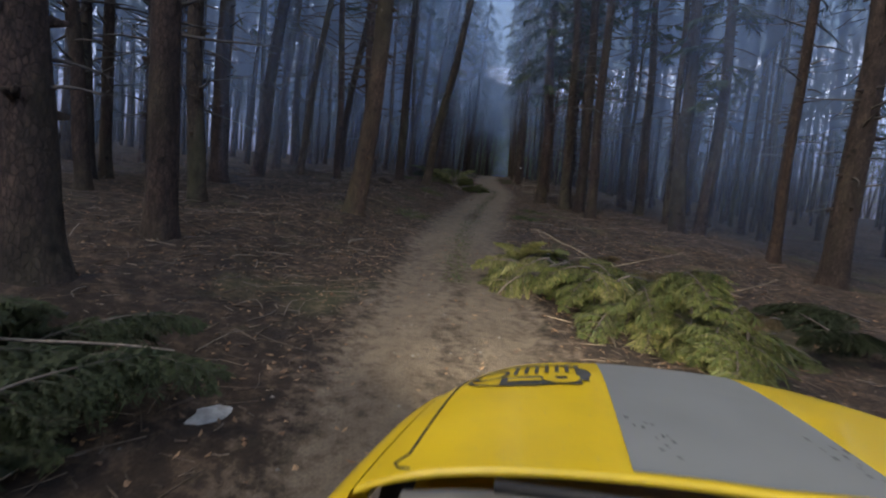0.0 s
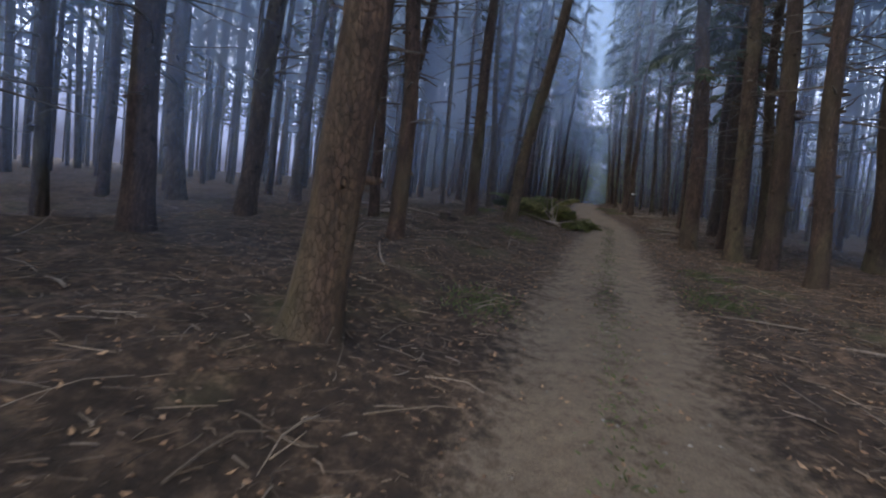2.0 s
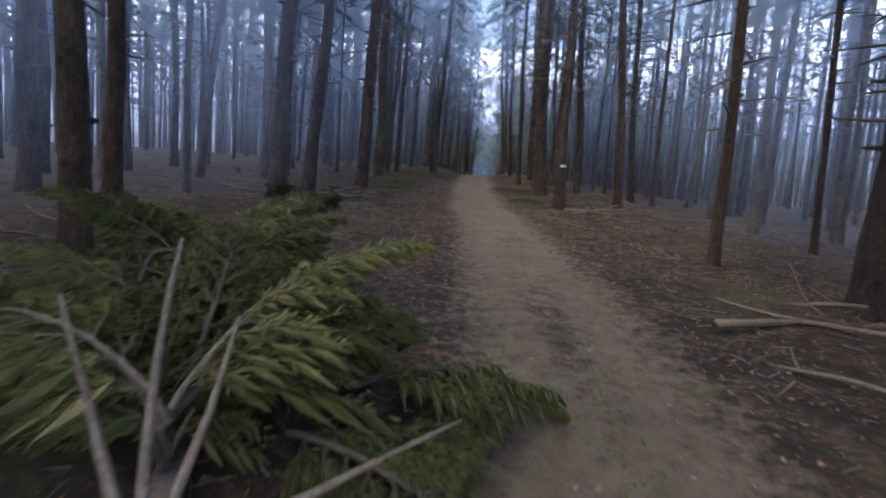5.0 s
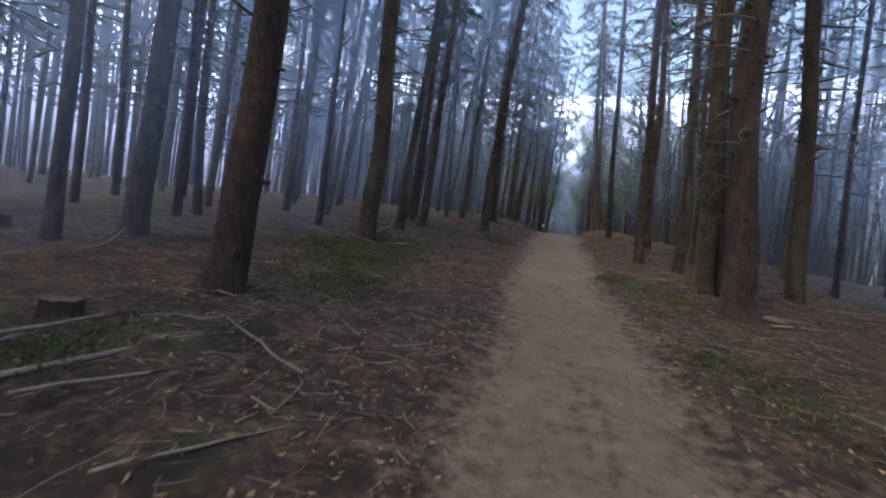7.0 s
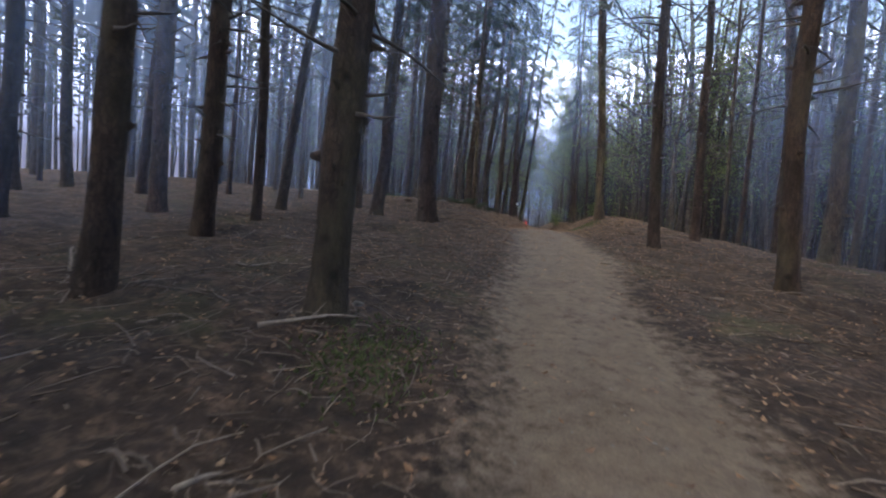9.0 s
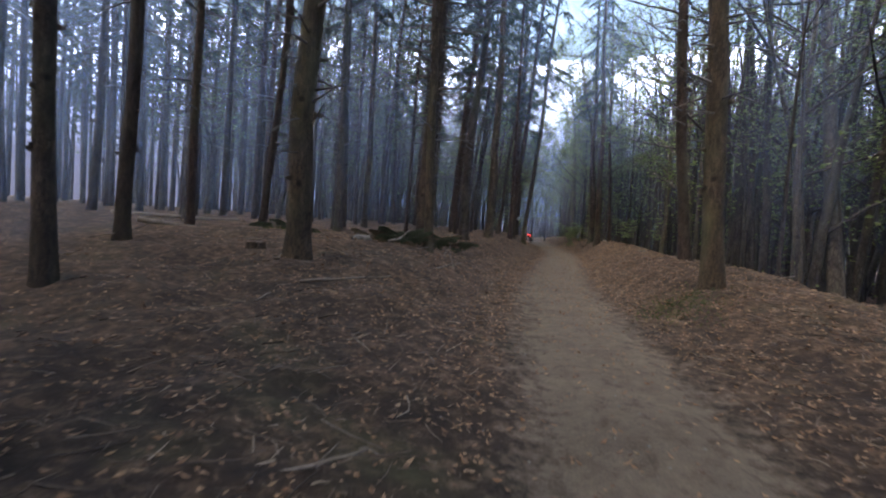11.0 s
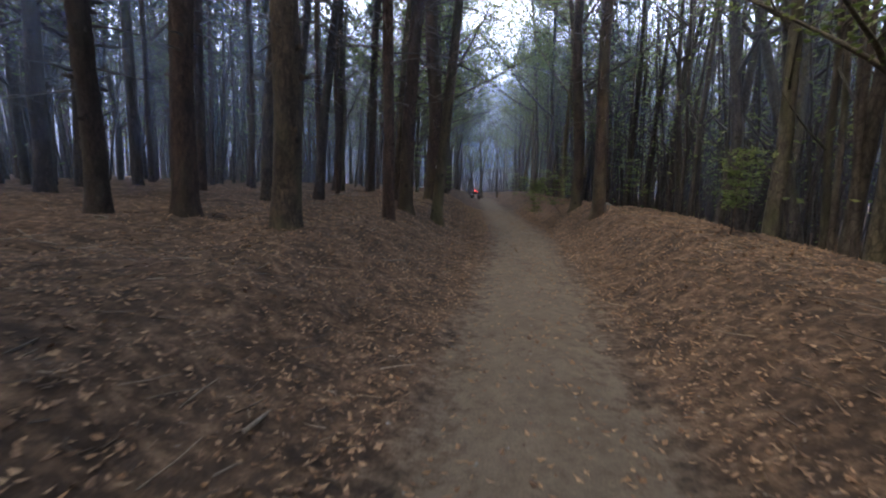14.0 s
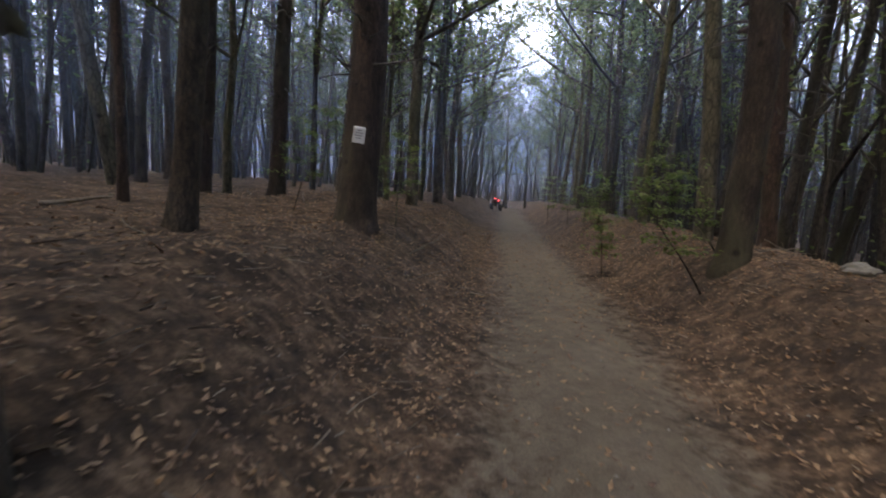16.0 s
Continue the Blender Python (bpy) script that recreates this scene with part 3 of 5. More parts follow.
BEECHES = [beech_meshes(300 + k, 11 + 2 * k) for k in range(4)]
LEAFY_BEECHES = [beech_meshes(320 + k, 14 + 2 * k, 22) for k in range(2)]


def beech(x, y, size=1.0, thick=1.0, label="slim grey beech with forked limbs and fresh green leaves", kinds=BEECHES):
    tree = new("beech_tree")
    tree.matrix_basis = pose(x, y, ground_z(x, y), tree_rnd.uniform(-4, 4), tree_rnd.uniform(-4, 4), tree_rnd.uniform(0, 360))
    tagged(tree, label, "tree", "young beeches beside the track")
    trunk, crown = tree_rnd.choice(kinds)
    m = Matrix.Diagonal((size * thick, size * thick, size, 1))
    part_mesh("trunk", trunk, tree, "", m)
    part_mesh("crown", crown, tree, "small fresh green leaves", m)
    PLANTED.append((x, y))


def plant_beeches():
    rnd = random.Random(77)
    made = 0
    for _ in range(9000):
        y = rnd.uniform(68, 150)
        s = rnd.uniform(5.4, 24)
        if y > 90 and rnd.random() < 0.5:
            s = -rnd.uniform(3.2, 22)
        elif y > 76 and rnd.random() < 0.25:
            s = -rnd.uniform(11, 26)
        if y > 100 and rnd.random() < 0.42:
            s = rnd.choice((-1, 1)) * rnd.uniform(3.3, 7)
        if y > 128:
            s = rnd.uniform(-16, 16)
        x = road_x(y) + s
        if any((x - a) ** 2 + (y - b) ** 2 < 0.8 for a, b in PLANTED):
            continue
        beech(x, y, rnd.uniform(0.7, 1.15), rnd.uniform(0.75, 1.35))
        made += 1
        if made >= 200:
            break
    for y, side in ((91.5, 1), (95, -1), (96, 1), (98.5, 1), (99.5, -1), (102, 1), (105, -1), (105.5, 1), (109, 1), (111, -1), (113, 1), (118, -1), (119, 1), (124, 1), (126, -1)):
        beech(road_x(y) + side * rnd.uniform(2.9, 3.8), y, rnd.uniform(1.0, 1.25), rnd.uniform(0.8, 1.3), "slim beech with leafy limbs reaching over the track", LEAFY_BEECHES)


plant_beeches()


def far_beech_wood():
    """The thick broadleaf wood behind: slim stems and clouds of small leaves, joined."""
    rnd = random.Random(303)
    stems, leaves = Soup(), Soup()
    for k in range(1800):
        near = k < 560
        if near:
            y, s = rnd.uniform(69, 124), 6.0 + 16 * rnd.random() ** 1.2
        else:
            y, s = rnd.uniform(70, 185), rnd.uniform(14, 70)
            if rnd.random() < 0.42 and y > 84:
                s = -rnd.uniform(14, 38)
            if y > 135 and rnd.random() < 0.6:
                s = rnd.uniform(-22, 22)
        x = road_x(min(y, 135)) + s
        z = ground_z(x, y, False)
        r, tall = 0.045 + 0.15 * rnd.random() ** 2, rnd.uniform(10, 18)
        bend = 0.07 if near else 0.14
        pts = curve_points((x, y, z - 0.2), (rnd.gauss(0, 0.07), rnd.gauss(0, 0.07), 1), tall, 0.0, 5, rnd, bend)
        stems.tube(pts, [r, r * 0.9, r * 0.75, r * 0.6, r * 0.4, 0.01], 6, False)
        leafy = rnd.random() < (0.6 if near else 0.9)
        for _ in range(13 if leafy else 3):
            o = Vector((x + rnd.gauss(0, 1.0), y + rnd.gauss(0, 1.0), z + rnd.uniform(0.3, 8.5)))
            e = Vector((rnd.uniform(-1, 1), rnd.uniform(-1, 1), rnd.uniform(-0.5, 0.3))).normalized()
            leaves.blade(o, e, e.orthogonal().normalized(), rnd.uniform(0.1, 0.22), rnd.uniform(0.06, 0.13))
        for _ in range(4):
            q = rnd.choice(pts[1:5])
            w = rnd.uniform(0, math.tau)
            path = curve_points(q, (math.cos(w), math.sin(w), 0.9), rnd.uniform(1.5, 4), 0, 3, rnd, 0.1)
            stems.tube(path, [r * 0.4, r * 0.3, r * 0.2, 0.006], 4, False)
            for _ in range(24 if leafy else 4):
                o = rnd.choice(path[1:]) + Vector((rnd.gauss(0, 0.7), rnd.gauss(0, 0.7), rnd.gauss(0, 0.35)))
                e = Vector((rnd.uniform(-1, 1), rnd.uniform(-1, 1), rnd.uniform(-0.5, 0.3))).normalized()
                leaves.blade(o, e, e.orthogonal().normalized(), rnd.uniform(0.12, 0.26), rnd.uniform(0.07, 0.15))
    wood = tagged(new("far_beech_wood"), "thick wood of slim beeches with fresh leaves", "trees", kind="stuff")
    part_mesh("stems", stems.mesh("stems", BEECH), wood)["kind"] = "stuff"
    part_mesh("leaves", leaves.mesh("leaves", BEECHLEAF, False), wood)["kind"] = "stuff"


far_beech_wood()


# ---- misty distance, painted as a glowing ring ----
def build_backdrop():
    m = bpy.data.materials.new("painted_mist_glow")
    m.use_nodes = True
    n, l = m.node_tree.nodes, m.node_tree.links
    n.remove(n["Principled BSDF"])
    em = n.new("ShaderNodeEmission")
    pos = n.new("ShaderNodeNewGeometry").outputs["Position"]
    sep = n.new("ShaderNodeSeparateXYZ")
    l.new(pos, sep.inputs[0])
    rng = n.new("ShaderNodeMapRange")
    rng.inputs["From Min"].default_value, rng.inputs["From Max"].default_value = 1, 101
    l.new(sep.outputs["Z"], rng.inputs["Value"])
    # haze and sky light painted as glow: dim low down, bright above
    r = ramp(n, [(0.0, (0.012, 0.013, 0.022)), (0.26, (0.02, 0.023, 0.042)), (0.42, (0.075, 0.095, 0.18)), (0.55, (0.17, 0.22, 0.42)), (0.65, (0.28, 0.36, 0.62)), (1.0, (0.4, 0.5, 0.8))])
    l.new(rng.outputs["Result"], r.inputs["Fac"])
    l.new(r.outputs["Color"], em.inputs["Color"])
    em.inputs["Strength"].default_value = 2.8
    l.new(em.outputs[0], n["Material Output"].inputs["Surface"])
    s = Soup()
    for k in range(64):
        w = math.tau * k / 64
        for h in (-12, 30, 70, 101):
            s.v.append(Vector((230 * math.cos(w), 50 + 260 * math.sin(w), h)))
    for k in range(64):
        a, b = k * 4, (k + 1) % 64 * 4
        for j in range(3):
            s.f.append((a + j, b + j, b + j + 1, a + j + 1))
    tagged(new("backdrop", s.mesh("backdrop", m)), "glowing ring painted as blue grey mist and sky beyond the far trees", "backdrop", kind="structure")


build_backdrop()


# ---- mist between the trees ----
def build_mist():
    """Thin sheets that stand in for evening haze: lengthwise among the trunks on either side, and across, clear of the
    track itself.
    """
    m = bpy.data.materials.new("mist_sheet")
    mist_nodes(m)
    heights = (-1.5, 0, 1.2, 2.4, 3.4, 4.6, 6, 8, 12, 17, 23, 34)

    # sparse low down: the dimmer light near the ground is put into the mist
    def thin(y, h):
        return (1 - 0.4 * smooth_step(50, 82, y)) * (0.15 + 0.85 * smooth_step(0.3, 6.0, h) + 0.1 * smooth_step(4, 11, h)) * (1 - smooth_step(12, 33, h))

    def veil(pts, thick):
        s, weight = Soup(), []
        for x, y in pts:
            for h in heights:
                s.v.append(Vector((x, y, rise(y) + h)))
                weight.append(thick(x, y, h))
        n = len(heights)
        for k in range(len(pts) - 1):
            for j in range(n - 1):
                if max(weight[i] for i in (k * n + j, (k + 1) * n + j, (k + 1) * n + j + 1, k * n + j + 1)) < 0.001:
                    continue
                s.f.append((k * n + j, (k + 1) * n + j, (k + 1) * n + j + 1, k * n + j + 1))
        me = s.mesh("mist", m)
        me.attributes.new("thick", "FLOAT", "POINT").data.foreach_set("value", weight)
        ob = tagged(new("mist", me), "thin blue grey sheet standing in for evening mist among the trees", "mist", kind="structure")
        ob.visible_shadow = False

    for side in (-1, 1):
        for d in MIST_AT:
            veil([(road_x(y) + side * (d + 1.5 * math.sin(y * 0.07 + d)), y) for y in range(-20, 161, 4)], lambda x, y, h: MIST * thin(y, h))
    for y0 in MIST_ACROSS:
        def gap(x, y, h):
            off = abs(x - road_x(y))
            # denser high over the track, to dull the bright sky gap
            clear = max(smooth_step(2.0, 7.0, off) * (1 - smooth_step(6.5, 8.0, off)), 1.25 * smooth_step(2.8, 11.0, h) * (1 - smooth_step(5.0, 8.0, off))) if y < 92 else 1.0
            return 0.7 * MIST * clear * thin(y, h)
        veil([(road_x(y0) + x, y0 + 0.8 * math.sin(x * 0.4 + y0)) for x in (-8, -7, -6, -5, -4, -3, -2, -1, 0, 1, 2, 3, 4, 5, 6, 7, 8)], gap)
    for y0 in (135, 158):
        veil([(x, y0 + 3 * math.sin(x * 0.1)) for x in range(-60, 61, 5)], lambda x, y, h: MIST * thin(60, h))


def mist_nodes(m):
    m.use_nodes = True
    n, l = m.node_tree.nodes, m.node_tree.links
    n.remove(n["Principled BSDF"])
    # pale blue sheet laid over what lies behind, as painted haze
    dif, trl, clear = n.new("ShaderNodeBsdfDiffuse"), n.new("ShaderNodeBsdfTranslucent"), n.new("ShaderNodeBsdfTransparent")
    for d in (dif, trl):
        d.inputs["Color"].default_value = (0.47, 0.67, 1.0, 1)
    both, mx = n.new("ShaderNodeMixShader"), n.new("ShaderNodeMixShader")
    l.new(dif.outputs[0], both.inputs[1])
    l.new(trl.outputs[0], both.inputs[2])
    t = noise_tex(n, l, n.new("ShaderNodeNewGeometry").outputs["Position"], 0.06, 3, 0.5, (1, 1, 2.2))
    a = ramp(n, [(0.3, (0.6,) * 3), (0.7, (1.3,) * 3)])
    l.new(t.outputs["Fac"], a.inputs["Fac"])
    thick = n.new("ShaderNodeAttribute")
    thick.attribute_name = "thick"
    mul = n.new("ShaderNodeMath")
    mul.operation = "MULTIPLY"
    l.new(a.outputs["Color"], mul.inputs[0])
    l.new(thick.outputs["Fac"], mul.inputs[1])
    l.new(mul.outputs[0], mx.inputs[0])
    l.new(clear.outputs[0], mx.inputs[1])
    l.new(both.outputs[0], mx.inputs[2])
    l.new(mx.outputs[0], n["Material Output"].inputs["Surface"])


build_mist()


# ---- cut boughs and brush ----
def bough_mesh(seed, length, material, spread=0.55, droop=-0.5, stem_end=0.012, dense=1.0, name="needles", frond=0.034):
    """A cut fir bough along +x: a stem with side twigs that carry rows of needles."""
    rnd = random.Random(seed)
    stem, leaf = Soup(), Soup()
    pts = curve_points((0, 0, 0.05), (1, 0, 0.35), length, droop, 9, rnd, 0.06)
    stem.tube(pts, [stem_end * (2.4 - 0.24 * k) for k in range(10)], 6)

    def needles(path, n):
        for _ in range(n):
            t = rnd.random() * (len(path) - 1.001)
            p = path[int(t)].lerp(path[int(t) + 1], t % 1)
            d = (path[int(t) + 1] - path[int(t)]).normalized()
            o = Vector((rnd.gauss(0, 1), rnd.gauss(0, 1), rnd.gauss(0.1, 0.8))).normalized()
            e = (d * 1.1 + o * 0.75).normalized()
            leaf.blade(p, e, e.orthogonal().normalized(), rnd.uniform(0.05, 0.1), rnd.uniform(0.009, 0.018))

    for k in range(1, 10):
        for side in (-1, 1):
            for _ in range(2):
                f = k / 9
                d = Vector((0.75, side * rnd.uniform(0.5, 1.0), rnd.uniform(-0.2, 0.35)))
                n = length * spread * (1 - 0.72 * f) * rnd.uniform(0.6, 1.1)
                path = curve_points(pts[k], d, n, -0.9, 5, rnd, 0.1)
                stem.tube(path, [0.007, 0.006, 0.005, 0.004, 0.003, 0.002], 3, False)
                needles(path, int(dense * 45 * n / 0.5))
                for q in path[1:5]:
                    for s2 in (-1, 1):
                        e = (Vector((d.x, d.y, 0)).normalized() + Vector((-d.y, d.x, 0)).normalized() * s2 * 0.9 + Vector((0, 0, -0.35))).normalized()
                        sub = curve_points(q, e, n * rnd.uniform(0.2, 0.42), -0.5, 2, rnd)
                        needles(sub, int(dense * 14 * n / 0.5))
                        far = (sub[-1] - sub[0])
                        for roll in (0.0, 1.3):
                            flat = Matrix.Rotation(roll, 3, far.normalized()) @ far.orthogonal().normalized()
                            leaf.blade(sub[0], (far.normalized() + Vector((0, 0, -0.5))).normalized(), flat, far.length * 1.25, frond)
    needles(pts[4:], int(dense * 120))
    return stem.mesh("stem", PALE if material is FRESH else DEAD), leaf.mesh(name, material, False)


BOUGHS = {
    "fresh": [bough_mesh(500 + k, 1.6 + 0.3 * k, FRESH, 0.5, -1.1, dense=0.45, frond=0.065) for k in range(3)],
    "green": [bough_mesh(510 + k, 1.6 + 0.3 * k, GREENFIR, 0.5, -1.1, dense=0.45, frond=0.065) for k in range(3)],
    "dark": [bough_mesh(520 + k, 1.5 + 0.3 * k, SHADEDFIR) for k in range(3)],
    "brown": [bough_mesh(540 + k, 1.3 + 0.3 * k, BROWNFIR, dense=0.6) for k in range(2)],
}


def lay_bough(kind, x, y, lift, turn, tilt=0.0, size=1.0, label="", group=""):
    rnd = tree_rnd
    stem, leaf = rnd.choice(BOUGHS[kind])
    ob = new("fir_bough")
    ob.matrix_basis = pose(x, y, ground_z(x, y) + lift, rnd.uniform(-25, 25), -tilt, turn) @ Matrix.Scale(size, 4)
    tagged(ob, label, "bough", group)
    part_mesh("stem", stem, ob, "pale cut stem")
    part_mesh("needles", leaf, ob)["kind"] = "stuff"
    return ob


def heap_beside_start():
    """Cut fir boughs dumped on the verge, and others whose needle colour holds the shade they lie in."""
    rnd = random.Random(8)
    for k in range(84):
        f = (k + rnd.random()) / 84
        across = rnd.uniform(-0.75, 0.75)
        x, y = 0.7 + 2.0 * f + 0.6 * across, 6.9 - 2.6 * f + 0.45 * across
        ridge = 0.5 - 0.4 * abs(across)
        out = 222 if across < 0.25 else 40
        lay_bough("brown" if k % 6 == 5 else "fresh" if rnd.random() < 0.55 - 0.35 * f else "green", x, y, max(0.05, ridge * rnd.uniform(0.55, 1.05)), out + rnd.uniform(-75, 75), rnd.uniform(-30, 10), rnd.uniform(0.34, 0.56),
                  "withered brown fir bough on the verge" if k % 6 == 5 else "yellow-green freshly cut fir bough on the verge", "cut boughs on the verge")
    for k in range(12):
        lay_bough("fresh", 0.62 + rnd.uniform(-0.12, 0.12), 7.1 + rnd.uniform(-0.12, 0.12), 0.18, 30 * k, rnd.uniform(15, 60), rnd.uniform(0.2, 0.3), "pale tuft of cut fir twigs on the verge", "cut boughs on the verge")
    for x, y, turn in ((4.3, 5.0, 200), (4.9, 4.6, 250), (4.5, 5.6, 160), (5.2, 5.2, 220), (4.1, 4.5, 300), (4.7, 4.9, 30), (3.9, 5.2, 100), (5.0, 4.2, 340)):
        lay_bough("dark", x, y, 0.1, turn, 0, 0.5, "dark green fir bough with shade in its colour, lying under trees", "cut boughs in the shade")
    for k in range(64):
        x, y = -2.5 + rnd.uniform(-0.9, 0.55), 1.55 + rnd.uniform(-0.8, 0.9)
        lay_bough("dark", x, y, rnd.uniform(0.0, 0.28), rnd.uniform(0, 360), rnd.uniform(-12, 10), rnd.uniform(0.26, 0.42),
                  "dark green fir bough with shade in its colour, heaped beside track", "cut boughs beside the start")


heap_beside_start()


def stick(x, y, length, thick, turn, tilt=0.0, lift=0.0, label="pale broken branch lying on forest floor", bends=0.12, twigs=2, seed=0, material=None):
    rnd = random.Random(seed + int(x * 71) + int(y * 37))
    s = Soup()
    pts = curve_points((-length / 2, 0, 0), (1, 0, 0), length, 0, 6, rnd, bends)
    s.tube(pts, [thick * (0.42 - 0.035 * k) for k in range(7)], 7)
    for _ in range(twigs):
        q = rnd.choice(pts[1:5])
        d = Vector((0.7, rnd.choice((-1, 1)) * rnd.uniform(0.4, 1), rnd.uniform(0, 0.6))).normalized()
        s.tube(curve_points(q, d, length * rnd.uniform(0.12, 0.3), 0, 3, rnd, 0.15), [thick * 0.22, thick * 0.17, thick * 0.12, thick * 0.07], 5)
    ob = new("fallen_branch", s.mesh("fallen_branch", material or PALE))
    ob.matrix_basis = pose(x, y, ground_z(x, y) + thick * 0.4 + lift, 0, -tilt, turn)
    return tagged(ob, label, "branch", "branches on the forest floor")


def fallen_top():
    """The cut-off top of a spruce, lying with its butt towards the track."""
    top = new("felled_spruce_top")
    top.matrix_basis = pose(-1.5, 22.55, ground_z(-1.5, 22.5) + 0.1, 0, 0, 118)
    tagged(top, "felled green spruce top with pale cut stem end", "felled tree")
    rnd = random.Random(31)
    s = Soup()
    pts = curve_points((0, 0, 0.05), (1, 0, 0.12), 3.4, 0.1, 8, rnd, 0.05)
    s.tube(pts, [0.085 - 0.008 * k for k in range(9)], 10)
    part_mesh("stem", s.mesh("stem", PALE), top, "pale yellowish cut stem")
    for k in range(56):
        q = pts[2 + k % 7]
        stem, leaf = rnd.choice(BOUGHS["fresh" if k % 3 == 0 else "green"])
        side = rnd.choice((-1, 1))
        m = Matrix.Translation(q + Vector((0, 0, rnd.uniform(0, 0.3)))) @ pose(0, 0, 0, rnd.uniform(-30, 30), -rnd.uniform(0, 58), side * rnd.uniform(15, 80)) @ Matrix.Scale(rnd.uniform(0.5, 0.82), 4)
        b = part_mesh("bough", leaf, top, "green needle bough", m)
        part_mesh("twig", stem, b)
    for turn, tilt, n in ((30, 40, 1.1), (-40, 55, 0.9), (75, 12, 1.4), (-80, 10, 1.3), (5, 62, 1.2)):
        c = Soup()
        c.tube(curve_points((0, 0, 0), (1, 0, 0), n, 0.1, 5, rnd, 0.06), [0.026, 0.023, 0.02, 0.016, 0.012, 0.007], 6)
        part_mesh("bare_limb", c.mesh("bare_limb", PALE), top, "bare pale limb", Matrix.Translation(pts[1]) @ pose(0, 0, 0, 0, -tilt, turn))

    for x, y, turn, tilt in ((-2.3, 24.3, 60, 12), (-1.7, 24.7, 100, 8), (-1.3, 24.2, 20, 5), (-2.7, 24.0, 150, 10), (-2.1, 25.0, 90, 20), (-1.5, 23.7, 330, 0), (-2.9, 24.6, 120, 14), (-1.1, 23.5, 60, 2), (-2.5, 23.4, 170, 4)):
        lay_bough("green", x, y, 0.15, turn, tilt, 0.7, "dark green fir bough beside felled spruce top", "boughs beside the felled top")


fallen_top()


def brush_heaps():
    rnd = random.Random(12)
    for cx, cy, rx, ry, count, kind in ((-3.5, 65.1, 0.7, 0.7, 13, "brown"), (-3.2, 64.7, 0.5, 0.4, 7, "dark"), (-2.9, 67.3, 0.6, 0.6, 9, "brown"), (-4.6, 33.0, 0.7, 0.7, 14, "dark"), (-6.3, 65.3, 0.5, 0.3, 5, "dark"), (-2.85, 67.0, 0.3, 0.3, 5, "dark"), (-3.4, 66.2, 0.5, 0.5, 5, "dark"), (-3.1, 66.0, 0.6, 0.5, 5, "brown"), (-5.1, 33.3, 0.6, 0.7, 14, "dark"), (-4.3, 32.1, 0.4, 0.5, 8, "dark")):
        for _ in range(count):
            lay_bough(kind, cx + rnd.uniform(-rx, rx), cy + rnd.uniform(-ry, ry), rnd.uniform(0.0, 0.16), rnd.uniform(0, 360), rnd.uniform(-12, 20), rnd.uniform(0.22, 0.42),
                      "withered brown fir bough on brush heap" if kind == "brown" else "dark green fir bough with shade in its colour, on brush heap", "brush heaps among the trees")


brush_heaps()

# named sticks and logs
stick(-2.1, 2.15, 1.0, 0.025, 12, 2, 0.3, 'thin pale twig lying on dark boughs', 0.06, 0)
stick(-4.2, 7.6, 0.6, 0.03, 62)
stick(-2.3, 16.45, 0.26, 0.045, 80, 66, 0.1, "pale split stake standing in forest floor", 0.03, 0)
stick(-3.35, 15.9, 0.55, 0.06, 150)
stick(-5.9, 18.7, 0.8, 0.16, 35, label="thick pale log half sunk in litter", twigs=0)
stick(-6.9, 21.4, 1.7, 0.07, 75)
stick(2.9, 26.6, 2.3, 0.11, 22, label="long pale log beside the track", twigs=1)
stick(3.4, 27.4, 1.6, 0.08, 170)
stick(2.4, 25.4, 1.2, 0.07, 120)
stick(-4.25, 34.9, 2.6, 0.09, 88, 2, 0.05, "long pale broken branch on brushwood")
stick(-4.45, 34.6, 2.0, 0.07, 70, 4, 0.08)
stick(-4.7, 35.4, 1.5, 0.06, 120, 6, 0.05)
stick(-3.7, 32.7, 0.7, 0.045, 100)
stick(-2.57, 34.8, 1.0, 0.035, 72)
stick(-1.9, 36.95, 0.45, 0.035, 40)
stick(-3.35, 35.3, 1.5, 0.04, 60)
stick(3.2, 40.6, 0.9, 0.06, 10)
stick(3.0, 40.4, 0.7, 0.1, 10, label="short pale log beside tree", twigs=0)
stick(1.75, 43.35, 0.5, 0.1, 160, label="short white birch log on verge", twigs=0)
stick(-4.85, 38.7, 1.0, 0.05, 70)
stick(-3.6, 39.0, 1.2, 0.035, 40)
stick(-5.0, 44.3, 0.5, 0.13, 60, 30, 0.1, "pale split log chunk tilted in moss", 0.03, 0)
stick(-5.05, 45.2, 0.8, 0.045, 50, 45, 0.2)
stick(-3.8, 44.7, 0.8, 0.04, 40)
stick(-3.3, 64.5, 1.9, 0.06, 84, 8, 0.2, "long bare pole leaning on brush")
stick(-3.0, 63.9, 1.25, 0.03, 52)
stick(-2.25, 64.4, 0.8, 0.03, 110, 25, 0.1)
stick(-2.3, 63.5, 0.9, 0.05, 30)
stick(-7.9, 64.0, 2.1, 0.13, 32, label="long grey log lying in the stand", twigs=0)
stick(-2.6, 65.5, 1.3, 0.05, 80, 10, 0.05)
stick(-2.9, 66.2, 0.9, 0.035, 30)
stick(-1.2, 66.7, 0.4, 0.03, 100)
stick(3.1, 35.4, 1.8, 0.09, 8, 2, 0.03, "long pale log beside the track")
stick(3.0, 34.95, 1.3, 0.07, 348)
stick(3.7, 35.7, 1.1, 0.1, 22, label="short pale log among twigs", twigs=0)
stick(3.0, 39.9, 0.9, 0.06, 4)
stick(-2.7, 47.55, 0.8, 0.06, 40)
stick(0.75, 52.8, 0.3, 0.05, 20, label="small pale log on the verge", twigs=0)
stick(1.8, 51.1, 0.5, 0.04, 160)
